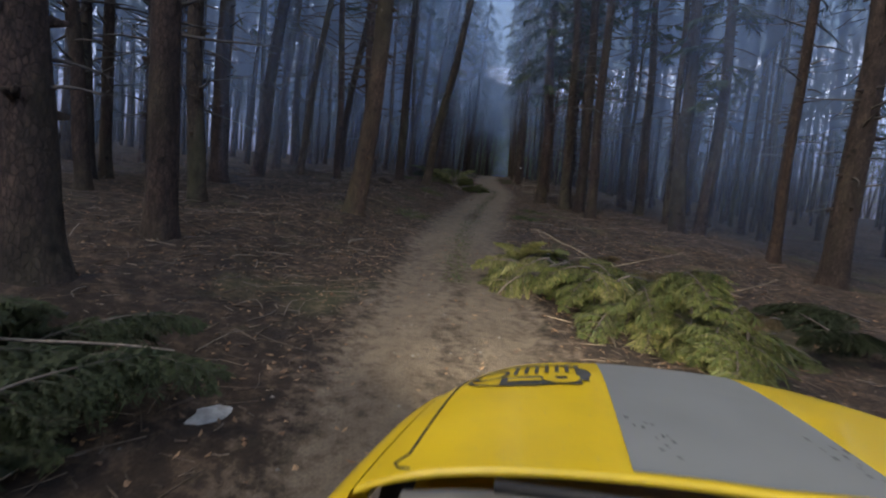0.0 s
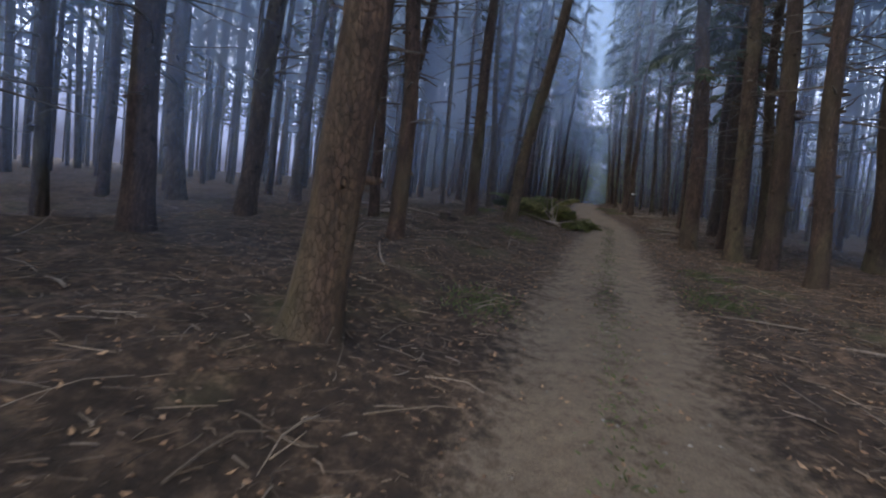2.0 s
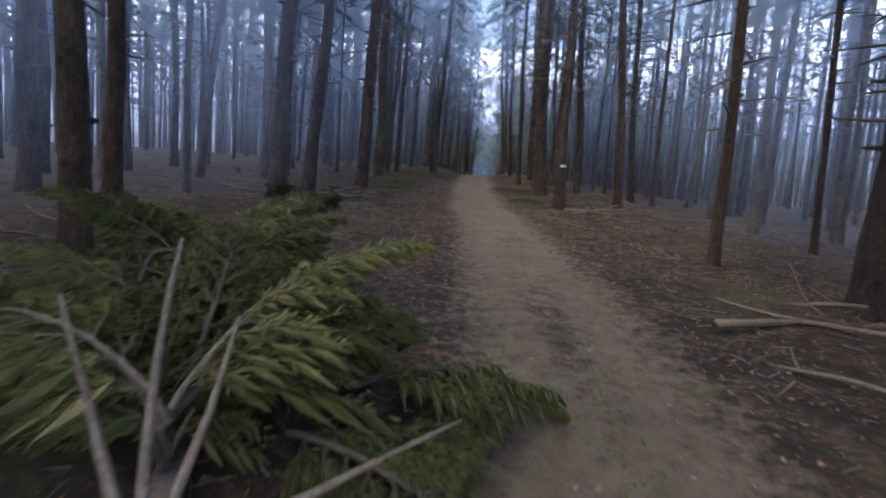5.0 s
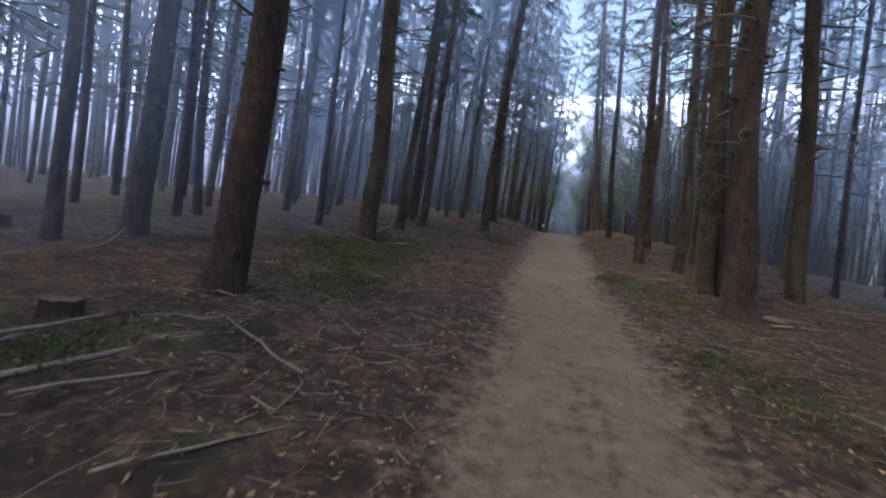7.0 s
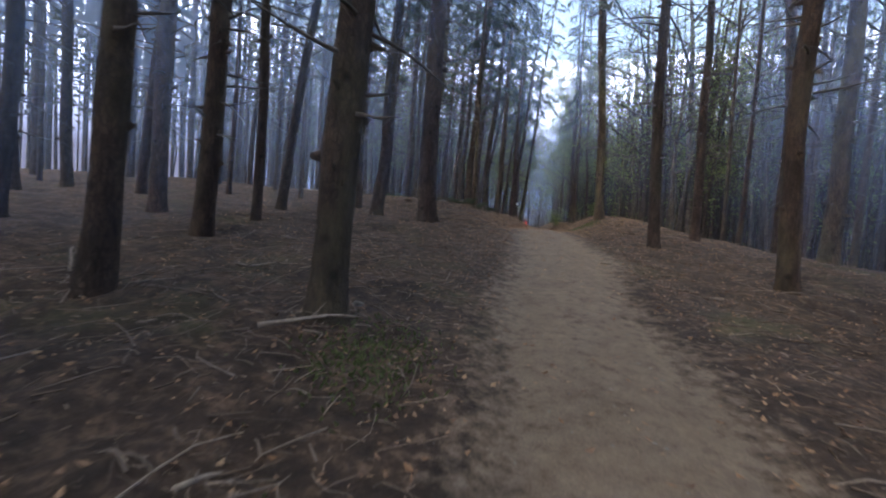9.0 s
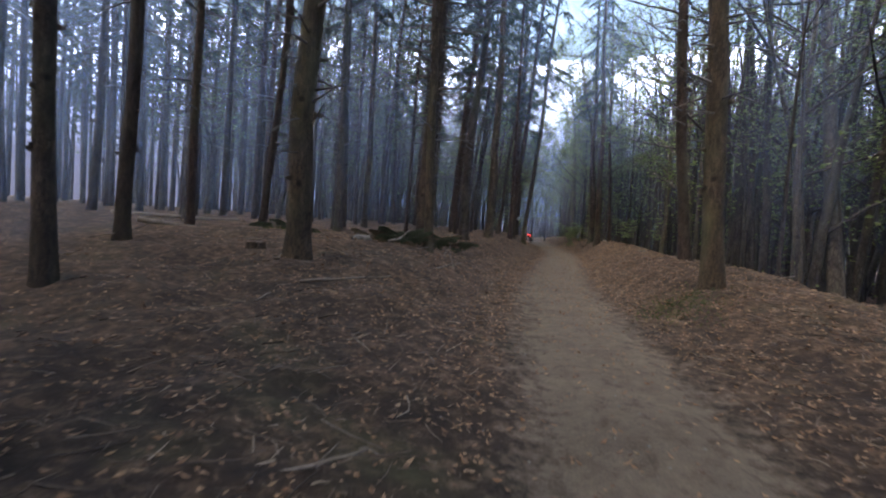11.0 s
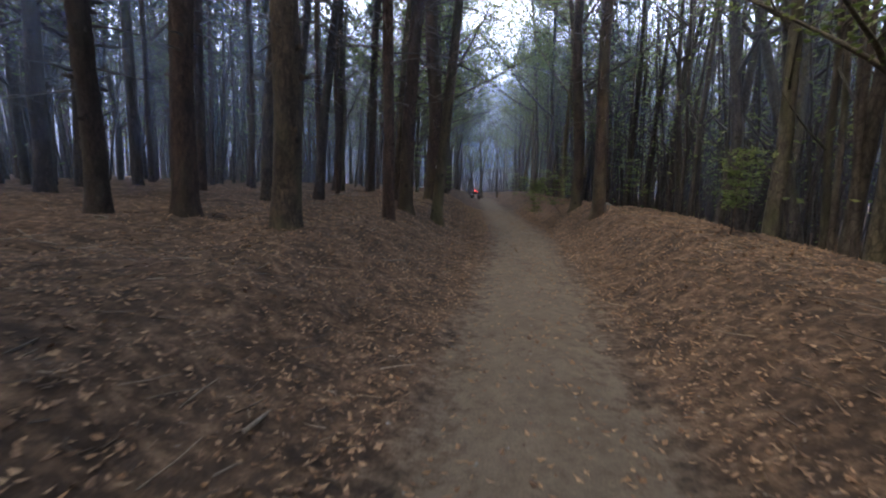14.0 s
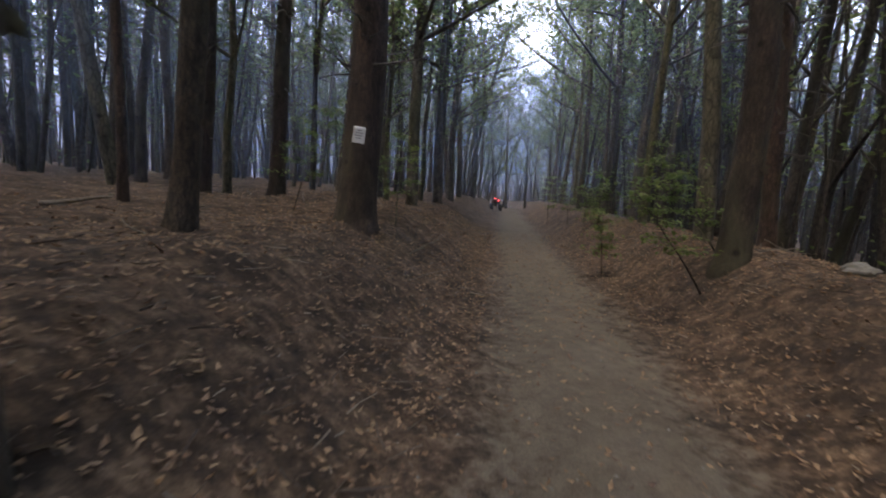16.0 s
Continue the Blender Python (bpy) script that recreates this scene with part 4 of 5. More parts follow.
stick(-10.4, 66.5, 3.2, 0.17, 22, label="long pale log lying in the stand", twigs=0)
stick(-1.72, 62.3, 2.1, 0.032, 96, 0, 0.02, "thin curved pale branch on the verge", 0.3)
stick(-3.2, 61.2, 1.5, 0.05, 40)
stick(-2.5, 65.2, 1.3, 0.032, 100, 2, 0.03, bends=0.25)
stick(-3.1, 66.4, 1.5, 0.03, 20, 12, 0.25, "thin bare branch on brush heap", 0.2)
stick(-3.3, 66.0, 1.3, 0.028, 10, 8, 0.18, "thin bare branch on brush heap", 0.2)
stick(-6.0, 18.5, 1.2, 0.1, 20, label="thick pale log half sunk in litter", twigs=0)
stick(-5.5, 19.3, 1.4, 0.07, 170)
stick(-7.4, 20.8, 1.6, 0.07, 20)
stick(2.9, 26.5, 1.6, 0.08, 160)
stick(3.3, 25.2, 1.3, 0.07, 30)
stick(1.7, 12.7, 1.5, 0.04, 140, 3, 0.03, "pale bare branch lying on the verge", 0.2)
stick(1.4, 13.1, 1.0, 0.035, 170)
stick(1.2, 6.4, 1.3, 0.018, 185, 6, 0.42, "thin arched bare twig on cut boughs", 0.25, 1)
stick(1.9, 5.7, 1.2, 0.018, 320, 8, 0.46, "thin arched bare twig on cut boughs", 0.25, 1)
stick(2.5, 5.0, 1.1, 0.016, 340, 4, 0.4, "thin arched bare twig on cut boughs", 0.25, 1)
stick(0.5, 6.5, 1.0, 0.014, 190, 0, 0.3, "thin arched bare twig on cut boughs", 0.3, 0)
stick(-4.1, 87.6, 0.8, 0.08, 15, label="dark log lying on leaf litter", twigs=0)


def scatter_sticks():
    rnd = random.Random(64)
    for k in range(260):
        y = rnd.uniform(7, 95) if k < 150 else rnd.uniform(26, 52)
        s = rnd.choice((-1, -1, 1)) * rnd.uniform(1.6, 7.5)
        stick(road_x(y) + s, y, rnd.uniform(0.25, 1.3), rnd.uniform(0.015, 0.045), rnd.uniform(0, 180), rnd.uniform(-6, 10), 0.01, bends=0.2, seed=3)


scatter_sticks()


# ---- stumps and stones ----
def stump(x, y, r, h, label="old grey tree stump with ragged top"):
    rnd = random.Random(int(x * 91 + y * 17))
    ob = new("tree_stump")
    ob.matrix_basis = pose(x, y, ground_z(x, y) - 0.05, 0, 0, rnd.uniform(0, 360))
    tagged(ob, label, "stump")
    s, top = Soup(), Soup()
    sides = 18
    for j, (q, f) in enumerate(((0, 1.5), (0.2, 1.2), (0.6, 1.03), (1.0, 1.0))):
        for k in range(sides):
            w = math.tau * k / sides
            rr = r * f * (1 + 0.16 * noise.noise(Vector((math.cos(w) * 2, math.sin(w) * 2, x))))
            s.v.append(Vector((rr * math.cos(w), rr * math.sin(w), q * h * (1 + (0.12 * noise.noise(Vector((math.cos(w) * 3, math.sin(w) * 3, y))) if j == 3 else 0)))))
    for j in range(3):
        for k in range(sides):
            s.f.append((j * sides + k, j * sides + (k + 1) % sides, (j + 1) * sides + (k + 1) % sides, (j + 1) * sides + k))
    part_mesh("bark", s.mesh("bark", BARK), ob)
    rim = s.v[-sides:]
    top.v = [Vector((v.x * 0.99, v.y * 0.99, v.z)) for v in rim] + [Vector((v.x * 0.5, v.y * 0.5, h * 0.97)) for v in rim] + [Vector((0, 0, h * 0.96))]
    for k in range(sides):
        top.f.append((k, (k + 1) % sides, sides + (k + 1) % sides, sides + k))
        top.f.append((sides + k, sides + (k + 1) % sides, 2 * sides))
    part_mesh("cut_face", top.mesh("cut_face", DUFF), ob, "weathered cut face")


stump(-4.65, 19.35, 0.17, 0.17)
stump(-4.35, 19.2, 0.14, 0.13)
stump(-4.9, 35.85, 0.15, 0.25)
stump(-4.9, 35.2, 0.14, 0.2)
stump(-5.4, 62.3, 0.16, 0.16)
stump(-9.3, 38.2, 0.16, 0.25)


def stone(x, y, a, b, c, turn, label, tilt=0.0, material=None):
    bm = bmesh.new()
    bmesh.ops.create_icosphere(bm, subdivisions=3, radius=1)
    for v in bm.verts:
        n = noise.noise(v.co * 1.7 + Vector((x, y, 0)))
        v.co = Vector((v.co.x * a, v.co.y * b, v.co.z * c)) * (1 + 0.45 * n)
    me = bpy.data.meshes.new("stone")
    bm.to_mesh(me)
    bm.free()
    me.materials.append(material or STONE)
    ob = new("stone", me)
    ob.matrix_basis = pose(x, y, ground_z(x, y) + c * 0.35, tilt, 0, turn)
    return tagged(ob, label, "stone")


stone(-1.47, 2.42, 0.12, 0.065, 0.02, 62, "flat pale grey stone slab on dirt", 32, LIGHT_STONE)
stone(-4.3, 64.65, 0.24, 0.18, 0.09, 20, "grey boulder half sunk in leaf litter")
stone(-2.6, 48.5, 0.06, 0.05, 0.03, 0, "small pale stone on the verge")
stone(5.3, 87.9, 0.22, 0.16, 0.1, 40, "grey boulder on leafy bank")
stone(4.6, 76.0, 0.18, 0.13, 0.08, 10, "grey boulder on leafy bank")


def scatter_stuff():
    rnd = random.Random(99)
    leaves, twigs, plants, grit, branches = Soup(), Soup(), Soup(), Soup(), Soup()
    for _ in range(210000):
        y = rnd.uniform(0, 100)
        k = smooth_step(50, 70, y)
        if rnd.random() > 0.2 + 0.8 * k:
            continue
        s = rnd.choice((-1, 1)) * (1.0 + abs(rnd.gauss(0, 3.4)))
        if rnd.random() < 0.06:
            s = rnd.uniform(-1, 1)
        x = road_x(y) + s
        p = Vector((x, y, ground_z(x, y) + rnd.uniform(0.002, 0.018)))
        w = rnd.uniform(0, math.tau)
        d = Vector((math.cos(w), math.sin(w), rnd.uniform(-0.2, 0.55))).normalized()
        side = d.cross(Vector((rnd.uniform(-0.5, 0.5), rnd.uniform(-0.5, 0.5), 1))).normalized()
        leaves.blade(p, d, side, rnd.uniform(0.035, 0.08), rnd.uniform(0.02, 0.045))
    for _ in range(46000):
        y = rnd.uniform(-1, 96)
        if rnd.random() < 0.45 * smooth_step(55, 70, y):
            continue
        s = rnd.choice((-1, 1)) * (1.15 + abs(rnd.gauss(0, 2.8)))
        x = road_x(y) + s
        p = Vector((x, y, ground_z(x, y) + 0.008))
        w = rnd.uniform(0, math.tau)
        d = Vector((math.cos(w), math.sin(w), rnd.uniform(-0.08, 0.22)))
        n = 0.05 + 0.3 * rnd.random() ** 2.5
        r = rnd.uniform(0.002, 0.009)
        twigs.tube([p, p + d * n * 0.5 + Vector((rnd.uniform(-0.02, 0.02), rnd.uniform(-0.02, 0.02), 0)), p + d * n], [r, r * 0.8, r * 0.5], 3, False)
    for k in range(4300):
        y = rnd.uniform(24, 52) if k < 2300 else rnd.uniform(4, 24) if k < 3200 else rnd.uniform(-1, 96)
        s = rnd.choice((-1, -1, 1)) * (1.4 + abs(rnd.gauss(0, 3.6)))
        x = road_x(y) + s
        n, r, w = 0.12 + 0.5 * rnd.random() ** 2.4, rnd.uniform(0.003, 0.0085), rnd.uniform(0, math.tau)
        d = Vector((math.cos(w), math.sin(w), slope(y) * math.sin(w) + rnd.uniform(-0.03, 0.12)))
        p = Vector((x, y, ground_z(x, y) + 0.012))
        bow = Vector((rnd.uniform(-0.06, 0.06), rnd.uniform(-0.06, 0.06), rnd.uniform(0, 0.03))) * n / 0.3
        branches.tube([p, p + d * n * 0.35 + bow * 0.7, p + d * n * 0.7 + bow, p + d * n], [r, r * 0.9, r * 0.75, r * 0.45], 4, False)
    patches = [(-2.0, 12.1, 0.4), (0.95, 42.9, 0.45), (1.2, 38.0, 0.3), (-3.9, 40.3, 0.9), (-3.5, 38.9, 0.7), (-2.1, 47.4, 0.5), (1.6, 40.9, 0.35), (1.7, 16.5, 0.5),
               (-2.4, 18.6, 0.5), (-4.2, 35.3, 0.5), (1.8, 63.0, 0.6), (-6.3, 65.2, 0.5), (-4.4, 42.8, 0.8), (-4.3, 23.0, 0.6),
               (-4.4, 41.8, 1.0), (-4.2, 43.4, 0.8), (-5.1, 41.5, 0.8), (-4.3, 40.6, 0.6), (0.85, 42.7, 0.4), (1.3, 42.0, 0.5), (1.5, 37.2, 0.6), (-3.8, 41.4, 0.7), (1.2, 14.2, 0.5)]
    for cx, cy, r in patches:
        for _ in range(int(1300 * r)):
            x, y = rnd.gauss(cx, r * 0.5), rnd.gauss(cy, r * 0.8)
            p = Vector((x, y, ground_z(x, y) - 0.005))
            w = rnd.uniform(0, math.tau)
            d = Vector((math.cos(w) * 0.7, math.sin(w) * 0.7, rnd.uniform(0.4, 1.3))).normalized()
            plants.blade(p, d, d.orthogonal().normalized(), rnd.uniform(0.03, 0.085), rnd.uniform(0.012, 0.028))
    for _ in range(1500):
        y = 6 + 20 * rnd.random() ** 1.3
        x = road_x(y) + rnd.gauss(0.03, 0.13)
        p = Vector((x, y, ground_z(x, y) - 0.005))
        w = rnd.uniform(0, math.tau)
        d = Vector((math.cos(w), math.sin(w), rnd.uniform(0.3, 1.0))).normalized()
        plants.blade(p, d, d.orthogonal().normalized(), rnd.uniform(0.03, 0.08), rnd.uniform(0.008, 0.018))
    for _ in range(1800):
        y = rnd.uniform(0, 98)
        s = rnd.gauss(0, 0.8)
        x = road_x(y) + s
        p = Vector((x, y, ground_z(x, y)))
        r = rnd.uniform(0.006, 0.022)
        i = len(grit.v)
        grit.v += [p + Vector((r * rnd.uniform(0.7, 1.2) * math.cos(a), r * rnd.uniform(0.7, 1.2) * math.sin(a), 0)) for a in (0, 1.6, 3.1, 4.7)] + [p + Vector((0, 0, r * 0.7))]
        grit.f += [(i + a, i + (a + 1) % 4, i + 4) for a in range(4)]
    for soup, name, m, label in ((leaves, "leaf_litter", LITTER, "brown fallen beech leaves on forest floor"), (twigs, "twig_litter", DUFF, "small broken twigs strewn on forest floor"), (branches, "branch_litter", PALE, "thin pale dead branches strewn on forest floor"),
                                 (plants, "low_plants", GRASS, "low green plants and moss beside track"), (grit, "gravel", STONE, "small pale stones on the dirt track")):
        tagged(new(name, soup.mesh(name, m, False)), label, name.replace("_", " "), kind="stuff")


scatter_stuff()


# ---- saplings and hanging green boughs ----
def sapling(x, y, tall, lean, turn, leaves=420, label="thin beech sapling with bright green leaves"):
    rnd = random.Random(int(x * 53 + y * 29))
    ob = new("beech_sapling")
    ob.matrix_basis = pose(x, y, ground_z(x, y) - 0.03, 0, 0, turn)
    tagged(ob, label, "sapling", "saplings on the verge")
    st, lf = Soup(), Soup()
    pts = curve_points((0, 0, 0), (lean, 0, 1), tall, -0.25 if lean else 0.1, 8, rnd, 0.06)
    st.tube(pts, [0.014 - 0.0013 * k for k in range(9)], 6)
    for k in range(3, 9):
        for _ in range(3):
            w = rnd.uniform(0, math.tau)
            path = curve_points(pts[k], (math.cos(w), math.sin(w), 0.2), tall * rnd.uniform(0.15, 0.35), -0.1, 4, rnd, 0.1)
            st.tube(path, [0.005, 0.004, 0.003, 0.002, 0.0015], 3, False)
            for _ in range(leaves // 18):
                q = rnd.choice(path[1:]) + Vector((rnd.gauss(0, 0.07), rnd.gauss(0, 0.07), rnd.gauss(0, 0.03)))
                e = Vector((rnd.uniform(-1, 1), rnd.uniform(-1, 1), rnd.uniform(-0.5, 0.15))).normalized()
                lf.blade(q, e, Vector((-e.y, e.x, 0.1)).normalized(), rnd.uniform(0.06, 0.11), rnd.uniform(0.04, 0.07))
    part_mesh("stem", st.mesh("stem", BEECH), ob)
    part_mesh("leaves", lf.mesh("leaves", BEECHLEAF, False), ob, "bright green young leaves")["kind"] = "stuff"


for sx, sy, tall, lean, turn in ((3.4, 91.5, 1.3, -0.2, 20), (4.5, 89.3, 1.7, -0.75, 0), (4.0, 100.5, 1.6, 0, 0), (4.4, 97, 1.3, 0.2, 60), (6.6, 88.5, 1.9, 0.1, 200), (8.6, 86.0, 2.2, 0, 0), (-0.6, 90.6, 1.8, 0.3, 90), (-1.2, 91.5, 2.2, -0.2, 40),
                                 (7.4, 84.0, 2.0, 0, 30), (-2.4, 90.2, 1.9, 0.2, 0), (5.4, 94.4, 2.1, 0, 0), (3.6, 104, 2.2, 0, 0), (8.2, 79.0, 2.3, 0.1, 0), (9.4, 74.5, 2.4, 0, 0), (4.6, 78.9, 1.3, 0.1, 50), (4.05, 97.5, 1.4, 0, 0), (4.0, 88.6, 1.8, -0.7, 10)):
    sapling(sx, sy, tall, lean, turn)


# ---- notice nailed to a trunk, and paint mark ----
def notice():
    bm = bmesh.new()
    bmesh.ops.create_grid(bm, x_segments=6, y_segments=8, size=0.5)
    for v in bm.verts:
        v.co = Vector((v.co.x * 0.17, 0.02 * v.co.x * v.co.x - 0.006 * math.sin(6 * v.co.y), v.co.y * 0.22))
    bmesh.ops.solidify(bm, geom=bm.faces[:], thickness=0.002)
    ob = new("paper_notice")
    ob.matrix_basis = pose(-0.72, 88.58, 2.2 + rise(88.58), 0, 5, 12)
    tagged(ob, "white paper notice pinned to a tree trunk", "notice")
    part("sheet", bm, PAPER, ob)
    for k, w in enumerate((0.05, 0.08, 0.075, 0.06)):
        b = bmesh.new()
        bmesh.ops.create_cube(b, size=1)
        for v in b.verts:
            v.co = Vector((v.co.x * w * 1.3, -0.006 + v.co.y * 0.002, 0.06 - 0.035 * k + v.co.z * 0.01))
        part("print_line", b, DECAL, ob, "grey line of print", False)


notice()


def paint_mark():
    """A short dash of white paint across the bark of a trunk beside the track."""
    x, y, r = 2.16, 35.91, 0.182
    ob = new("paint_mark")
    ob.matrix_basis = pose(x, y, ground_z(x, y) + 1.28)
    tagged(ob, "short dash of white paint on spruce bark", "paint mark")
    rows = []
    for h in (-0.032, -0.012, 0.012, 0.03):
        row = []
        for k in range(9):
            w = radians(-128 + 7.5 * k)
            edge = 0.012 * math.sin(k * 2.1 + h * 90)
            row.append((r * 1.1 * math.cos(w), r * 1.1 * math.sin(w), h + edge))
        rows.append(row)
    bm = loft(rows)
    bmesh.ops.solidify(bm, geom=bm.faces[:], thickness=0.006)
    part("paint", bm, PAPER, ob)


# ---- the yellow off-road car at its starting place ----
def loft(rows, closed=False):
    """A skin over rows of points of equal length."""
    bm = bmesh.new()
    vs = [[bm.verts.new(p) for p in row] for row in rows]
    for a, b in zip(vs, vs[1:]):
        n = len(a)
        for k in range(n if closed else n - 1):
            bm.faces.new((a[k], a[(k + 1) % n], b[(k + 1) % n], b[k]))
    bmesh.ops.recalc_face_normals(bm, faces=bm.faces[:])
    return bm


def box(a, b, c, x, y, z, bevel=0.02):
    bm = bmesh.new()
    bmesh.ops.create_cube(bm, size=1)
    for v in bm.verts:
        v.co = Vector((x + v.co.x * a, y + v.co.y * b, z + v.co.z * c))
    if bevel:
        bmesh.ops.bevel(bm, geom=bm.edges[:], offset=bevel, segments=3, affect="EDGES")
    return bm


HOOD_MID, HOOD_HALF, HOOD_BACK, HOOD_LEN = 0.56, 0.84, 0.87, 0.82


def hood_point(u, v, lift=0.0):
    """u across from -1 to 1, v from the windscreen (0) to the nose (1)."""
    half = HOOD_HALF * (1 - 0.1 * v)
    x = HOOD_MID + 0.03 * v + half * u
    y = HOOD_BACK + HOOD_LEN * v - 0.06 * u * u * (1 - v) - 0.15 * v ** 2 * abs(u) ** 4 - 0.04 * v * u * u
    z = 1.065 - 0.08 * v - 0.045 * v ** 4 - 0.05 * u * u - 0.05 * abs(u) ** 8 + 0.05 * u * 0.6 + 0.085 * max(0.0, u) * (1 - v) ** 1.5
    return Vector((x, y, z + lift))


def hood_patch(u0, u1, v0, v1, nu, nv, lift=0.0):
    return loft([[hood_point(u0 + (u1 - u0) * i / nu, v0 + (v1 - v0) * j / nv, lift) for i in range(nu + 1)] for j in range(nv + 1)])


def ring(cx, cy, cz, radius, tube, axis_x=True, sides=36, ribs=10):
    rows = []
    for k in range(sides + 1):
        w = math.tau * k / sides
        row = []
        for j in range(ribs + 1):
            a = math.tau * j / ribs
            r = radius + tube * math.cos(a)
            row.append((cx + tube * 1.5 * math.sin(a), cy + r * math.cos(w), cz + r * math.sin(w)))
        rows.append(row)
    return loft(rows)


def build_car():
    car = new("off_road_car")
    car.matrix_basis = pose(0, 0.195, 0.012, 6.84, 0, 0) @ pose(0, 0, 0, 0, 0, -4.2)
    tagged(car, "yellow off-road car with grey bonnet stripe standing on the track", "car")
    mid = HOOD_MID
    hood = part("bonnet", hood_patch(-1, 1, 0, 1, 48, 26), YELLOW, car, "dusty yellow bonnet")
    part("stripe", hood_patch(-0.33, 0.27, 0.012, 0.985, 20, 26, 0.003), MATTGREY, hood, "matt grey stripe")
    # badge drawn as plain shapes: a rounded plate, two lamps and grille bars
    def disc(u, v, ru, rv, lift, inner=0.0, start=0.0, stop=math.tau):
        n = 28
        rows = [[hood_point(u + f * ru * math.cos(start + (stop - start) * k / n), v + f * rv * math.sin(start + (stop - start) * k / n), lift) for k in range(n + 1)] for f in (max(inner, 0.02), 1.0)]
        return loft(rows)

    badge = part("badge", disc(-0.63, 0.74, 0.255, 0.17, 0.004, 0.93), DECAL, hood, "dark grey badge of plain shapes")
    part("badge_lamp", disc(-0.79, 0.755, 0.075, 0.07, 0.006, 0.76), DECAL, badge)
    for k in range(7):
        part("badge_bar", hood_patch(-0.7 + 0.043 * k, -0.683 + 0.043 * k, 0.72 + 0.006 * k, 0.86, 2, 4, 0.006), DECAL, badge)
    part("badge_frame", hood_patch(-0.8, -0.42, 0.87, 0.89, 10, 2, 0.006), DECAL, badge)
    plate = part("badge_plate", hood_patch(-0.74, -0.42, 0.59, 0.69, 10, 4, 0.005), DECAL, badge)
    part("plate_bar", hood_patch(-0.71, -0.58, 0.62, 0.65, 6, 3, 0.008), YELLOW, plate)
    part("badge_head", disc(-0.5, 0.66, 0.075, 0.065, 0.008, 0.35), YELLOW, badge)
    part("badge_side", hood_patch(-0.44, -0.39, 0.64, 0.8, 4, 4, 0.005), DECAL, badge)
    # shut line along the bonnet's edge
    line = Soup()
    pts = [hood_point(-0.9 - 0.03 * (1 - k / 20), 0.96 - 0.86 * k / 20, 0.001) for k in range(21)] + [hood_point(-0.925, 0.06, 0.001), hood_point(-0.905, 0.03, 0.001), hood_point(-0.87, 0.012, 0.001)]
    line.tube(pts, [0.0035] * len(pts), 5)
    part_mesh("shut_line", line.mesh("shut_line", BLACK), hood, "black gap along the bonnet edge")
    # scuffs on the stripe
    rnd = random.Random(4)
    for u0, v0 in ((-0.3, 0.33), (0.18, 0.3)):
        for k in range(14):
            u, v = u0 + 0.006 * k + rnd.uniform(-0.02, 0.05), v0 - 0.018 * k + rnd.uniform(-0.02, 0.03)
            part("scuff", hood_patch(u, u + rnd.uniform(0.004, 0.013), v, v + rnd.uniform(0.004, 0.012), 2, 2, 0.005), BLACK, hood)
    # folded rear lip
    part("bonnet_lip", loft([[hood_point(-1 + 2 * k / 40, 0) + Vector((0, -0.012 * math.sin(a), -0.009 + 0.009 * math.cos(a))) for k in range(41)] for a in (0, 0.8, 1.6, 2.4, 3.1)]), YELLOW, hood, "bright yellow rolled rear edge")
    for side in (-1, 1):
        rows = []
        for j in range(25):
            v = -0.28 + 1.3 * j / 24
            e = hood_point(side, max(0.0, min(1.0, v))) + Vector((side * 0.006, min(0, v) * HOOD_LEN + max(0, v - 1) * 0.2, 0))
            arch = max(0.0, 1 - ((v - 0.55) / 0.42) ** 2) ** 0.5
            rows.append([e + Vector((0, 0, -0.004)), e + Vector((side * 0.02, 0, -0.012)), e + Vector((side * 0.06, 0, -0.05)), e + Vector((side * 0.09, 0, -0.14)), e + Vector((side * 0.1, 0, -0.26)), Vector((e.x + side * 0.09, e.y, 0.38 + 0.33 * arch))])
        part("wing", loft(rows), YELLOW, car, "yellow front wing")
        arch_rows = []
        for j in range(21):
            w = math.pi * j / 20
            cx = mid + side * 0.84
            arch_rows.append([(cx - side * 0.03, 1.36 + 0.38 * math.cos(w), 0.32 + 0.36 * math.sin(w)), (cx + side * 0.03, 1.36 + 0.4 * math.cos(w), 0.32 + 0.38 * math.sin(w)), (cx + side * 0.03, 1.36 + 0.43 * math.cos(w), 0.32 + 0.41 * math.sin(w))])
        part("wheel_arch", loft(arch_rows), BLACK, car, "black plastic arch trim")
    # scuttle with wipers behind the bonnet
    part("scuttle", loft([[(mid - 0.74 + 1.48 * k / 12, HOOD_BACK - 0.045 - 0.06 * (k / 6 - 1) ** 2 - d, 1.02 - 0.05 * (k / 6 - 1) ** 2 - e) for k in range(13)] for d, e in ((-0.06, 0.03), (0.0, 0.03), (0.08, 0.028), (0.16, 0.0), (0.2, 0.0))]), DUSTY, car, "dusty grey scuttle panel")
    for x0, n in ((mid - 0.55, 0.62), (mid + 0.05, 0.6)):
        w = Soup()
        w.tube([(x0, HOOD_BACK - 0.1, 1.035), (x0 + n * 0.5, HOOD_BACK - 0.085, 1.05), (x0 + n, HOOD_BACK - 0.13, 1.05)], [0.012, 0.01, 0.008], 6)
        wiper = part_mesh("wiper", w.mesh("wiper", BLACK), car, "black wiper arm")
        b = Soup()
        b.tube([(x0 + 0.1, HOOD_BACK - 0.15, 1.045), (x0 + n, HOOD_BACK - 0.15, 1.055)], [0.008, 0.006], 5)
        part_mesh("blade", b.mesh("blade", RUBBER), wiper)
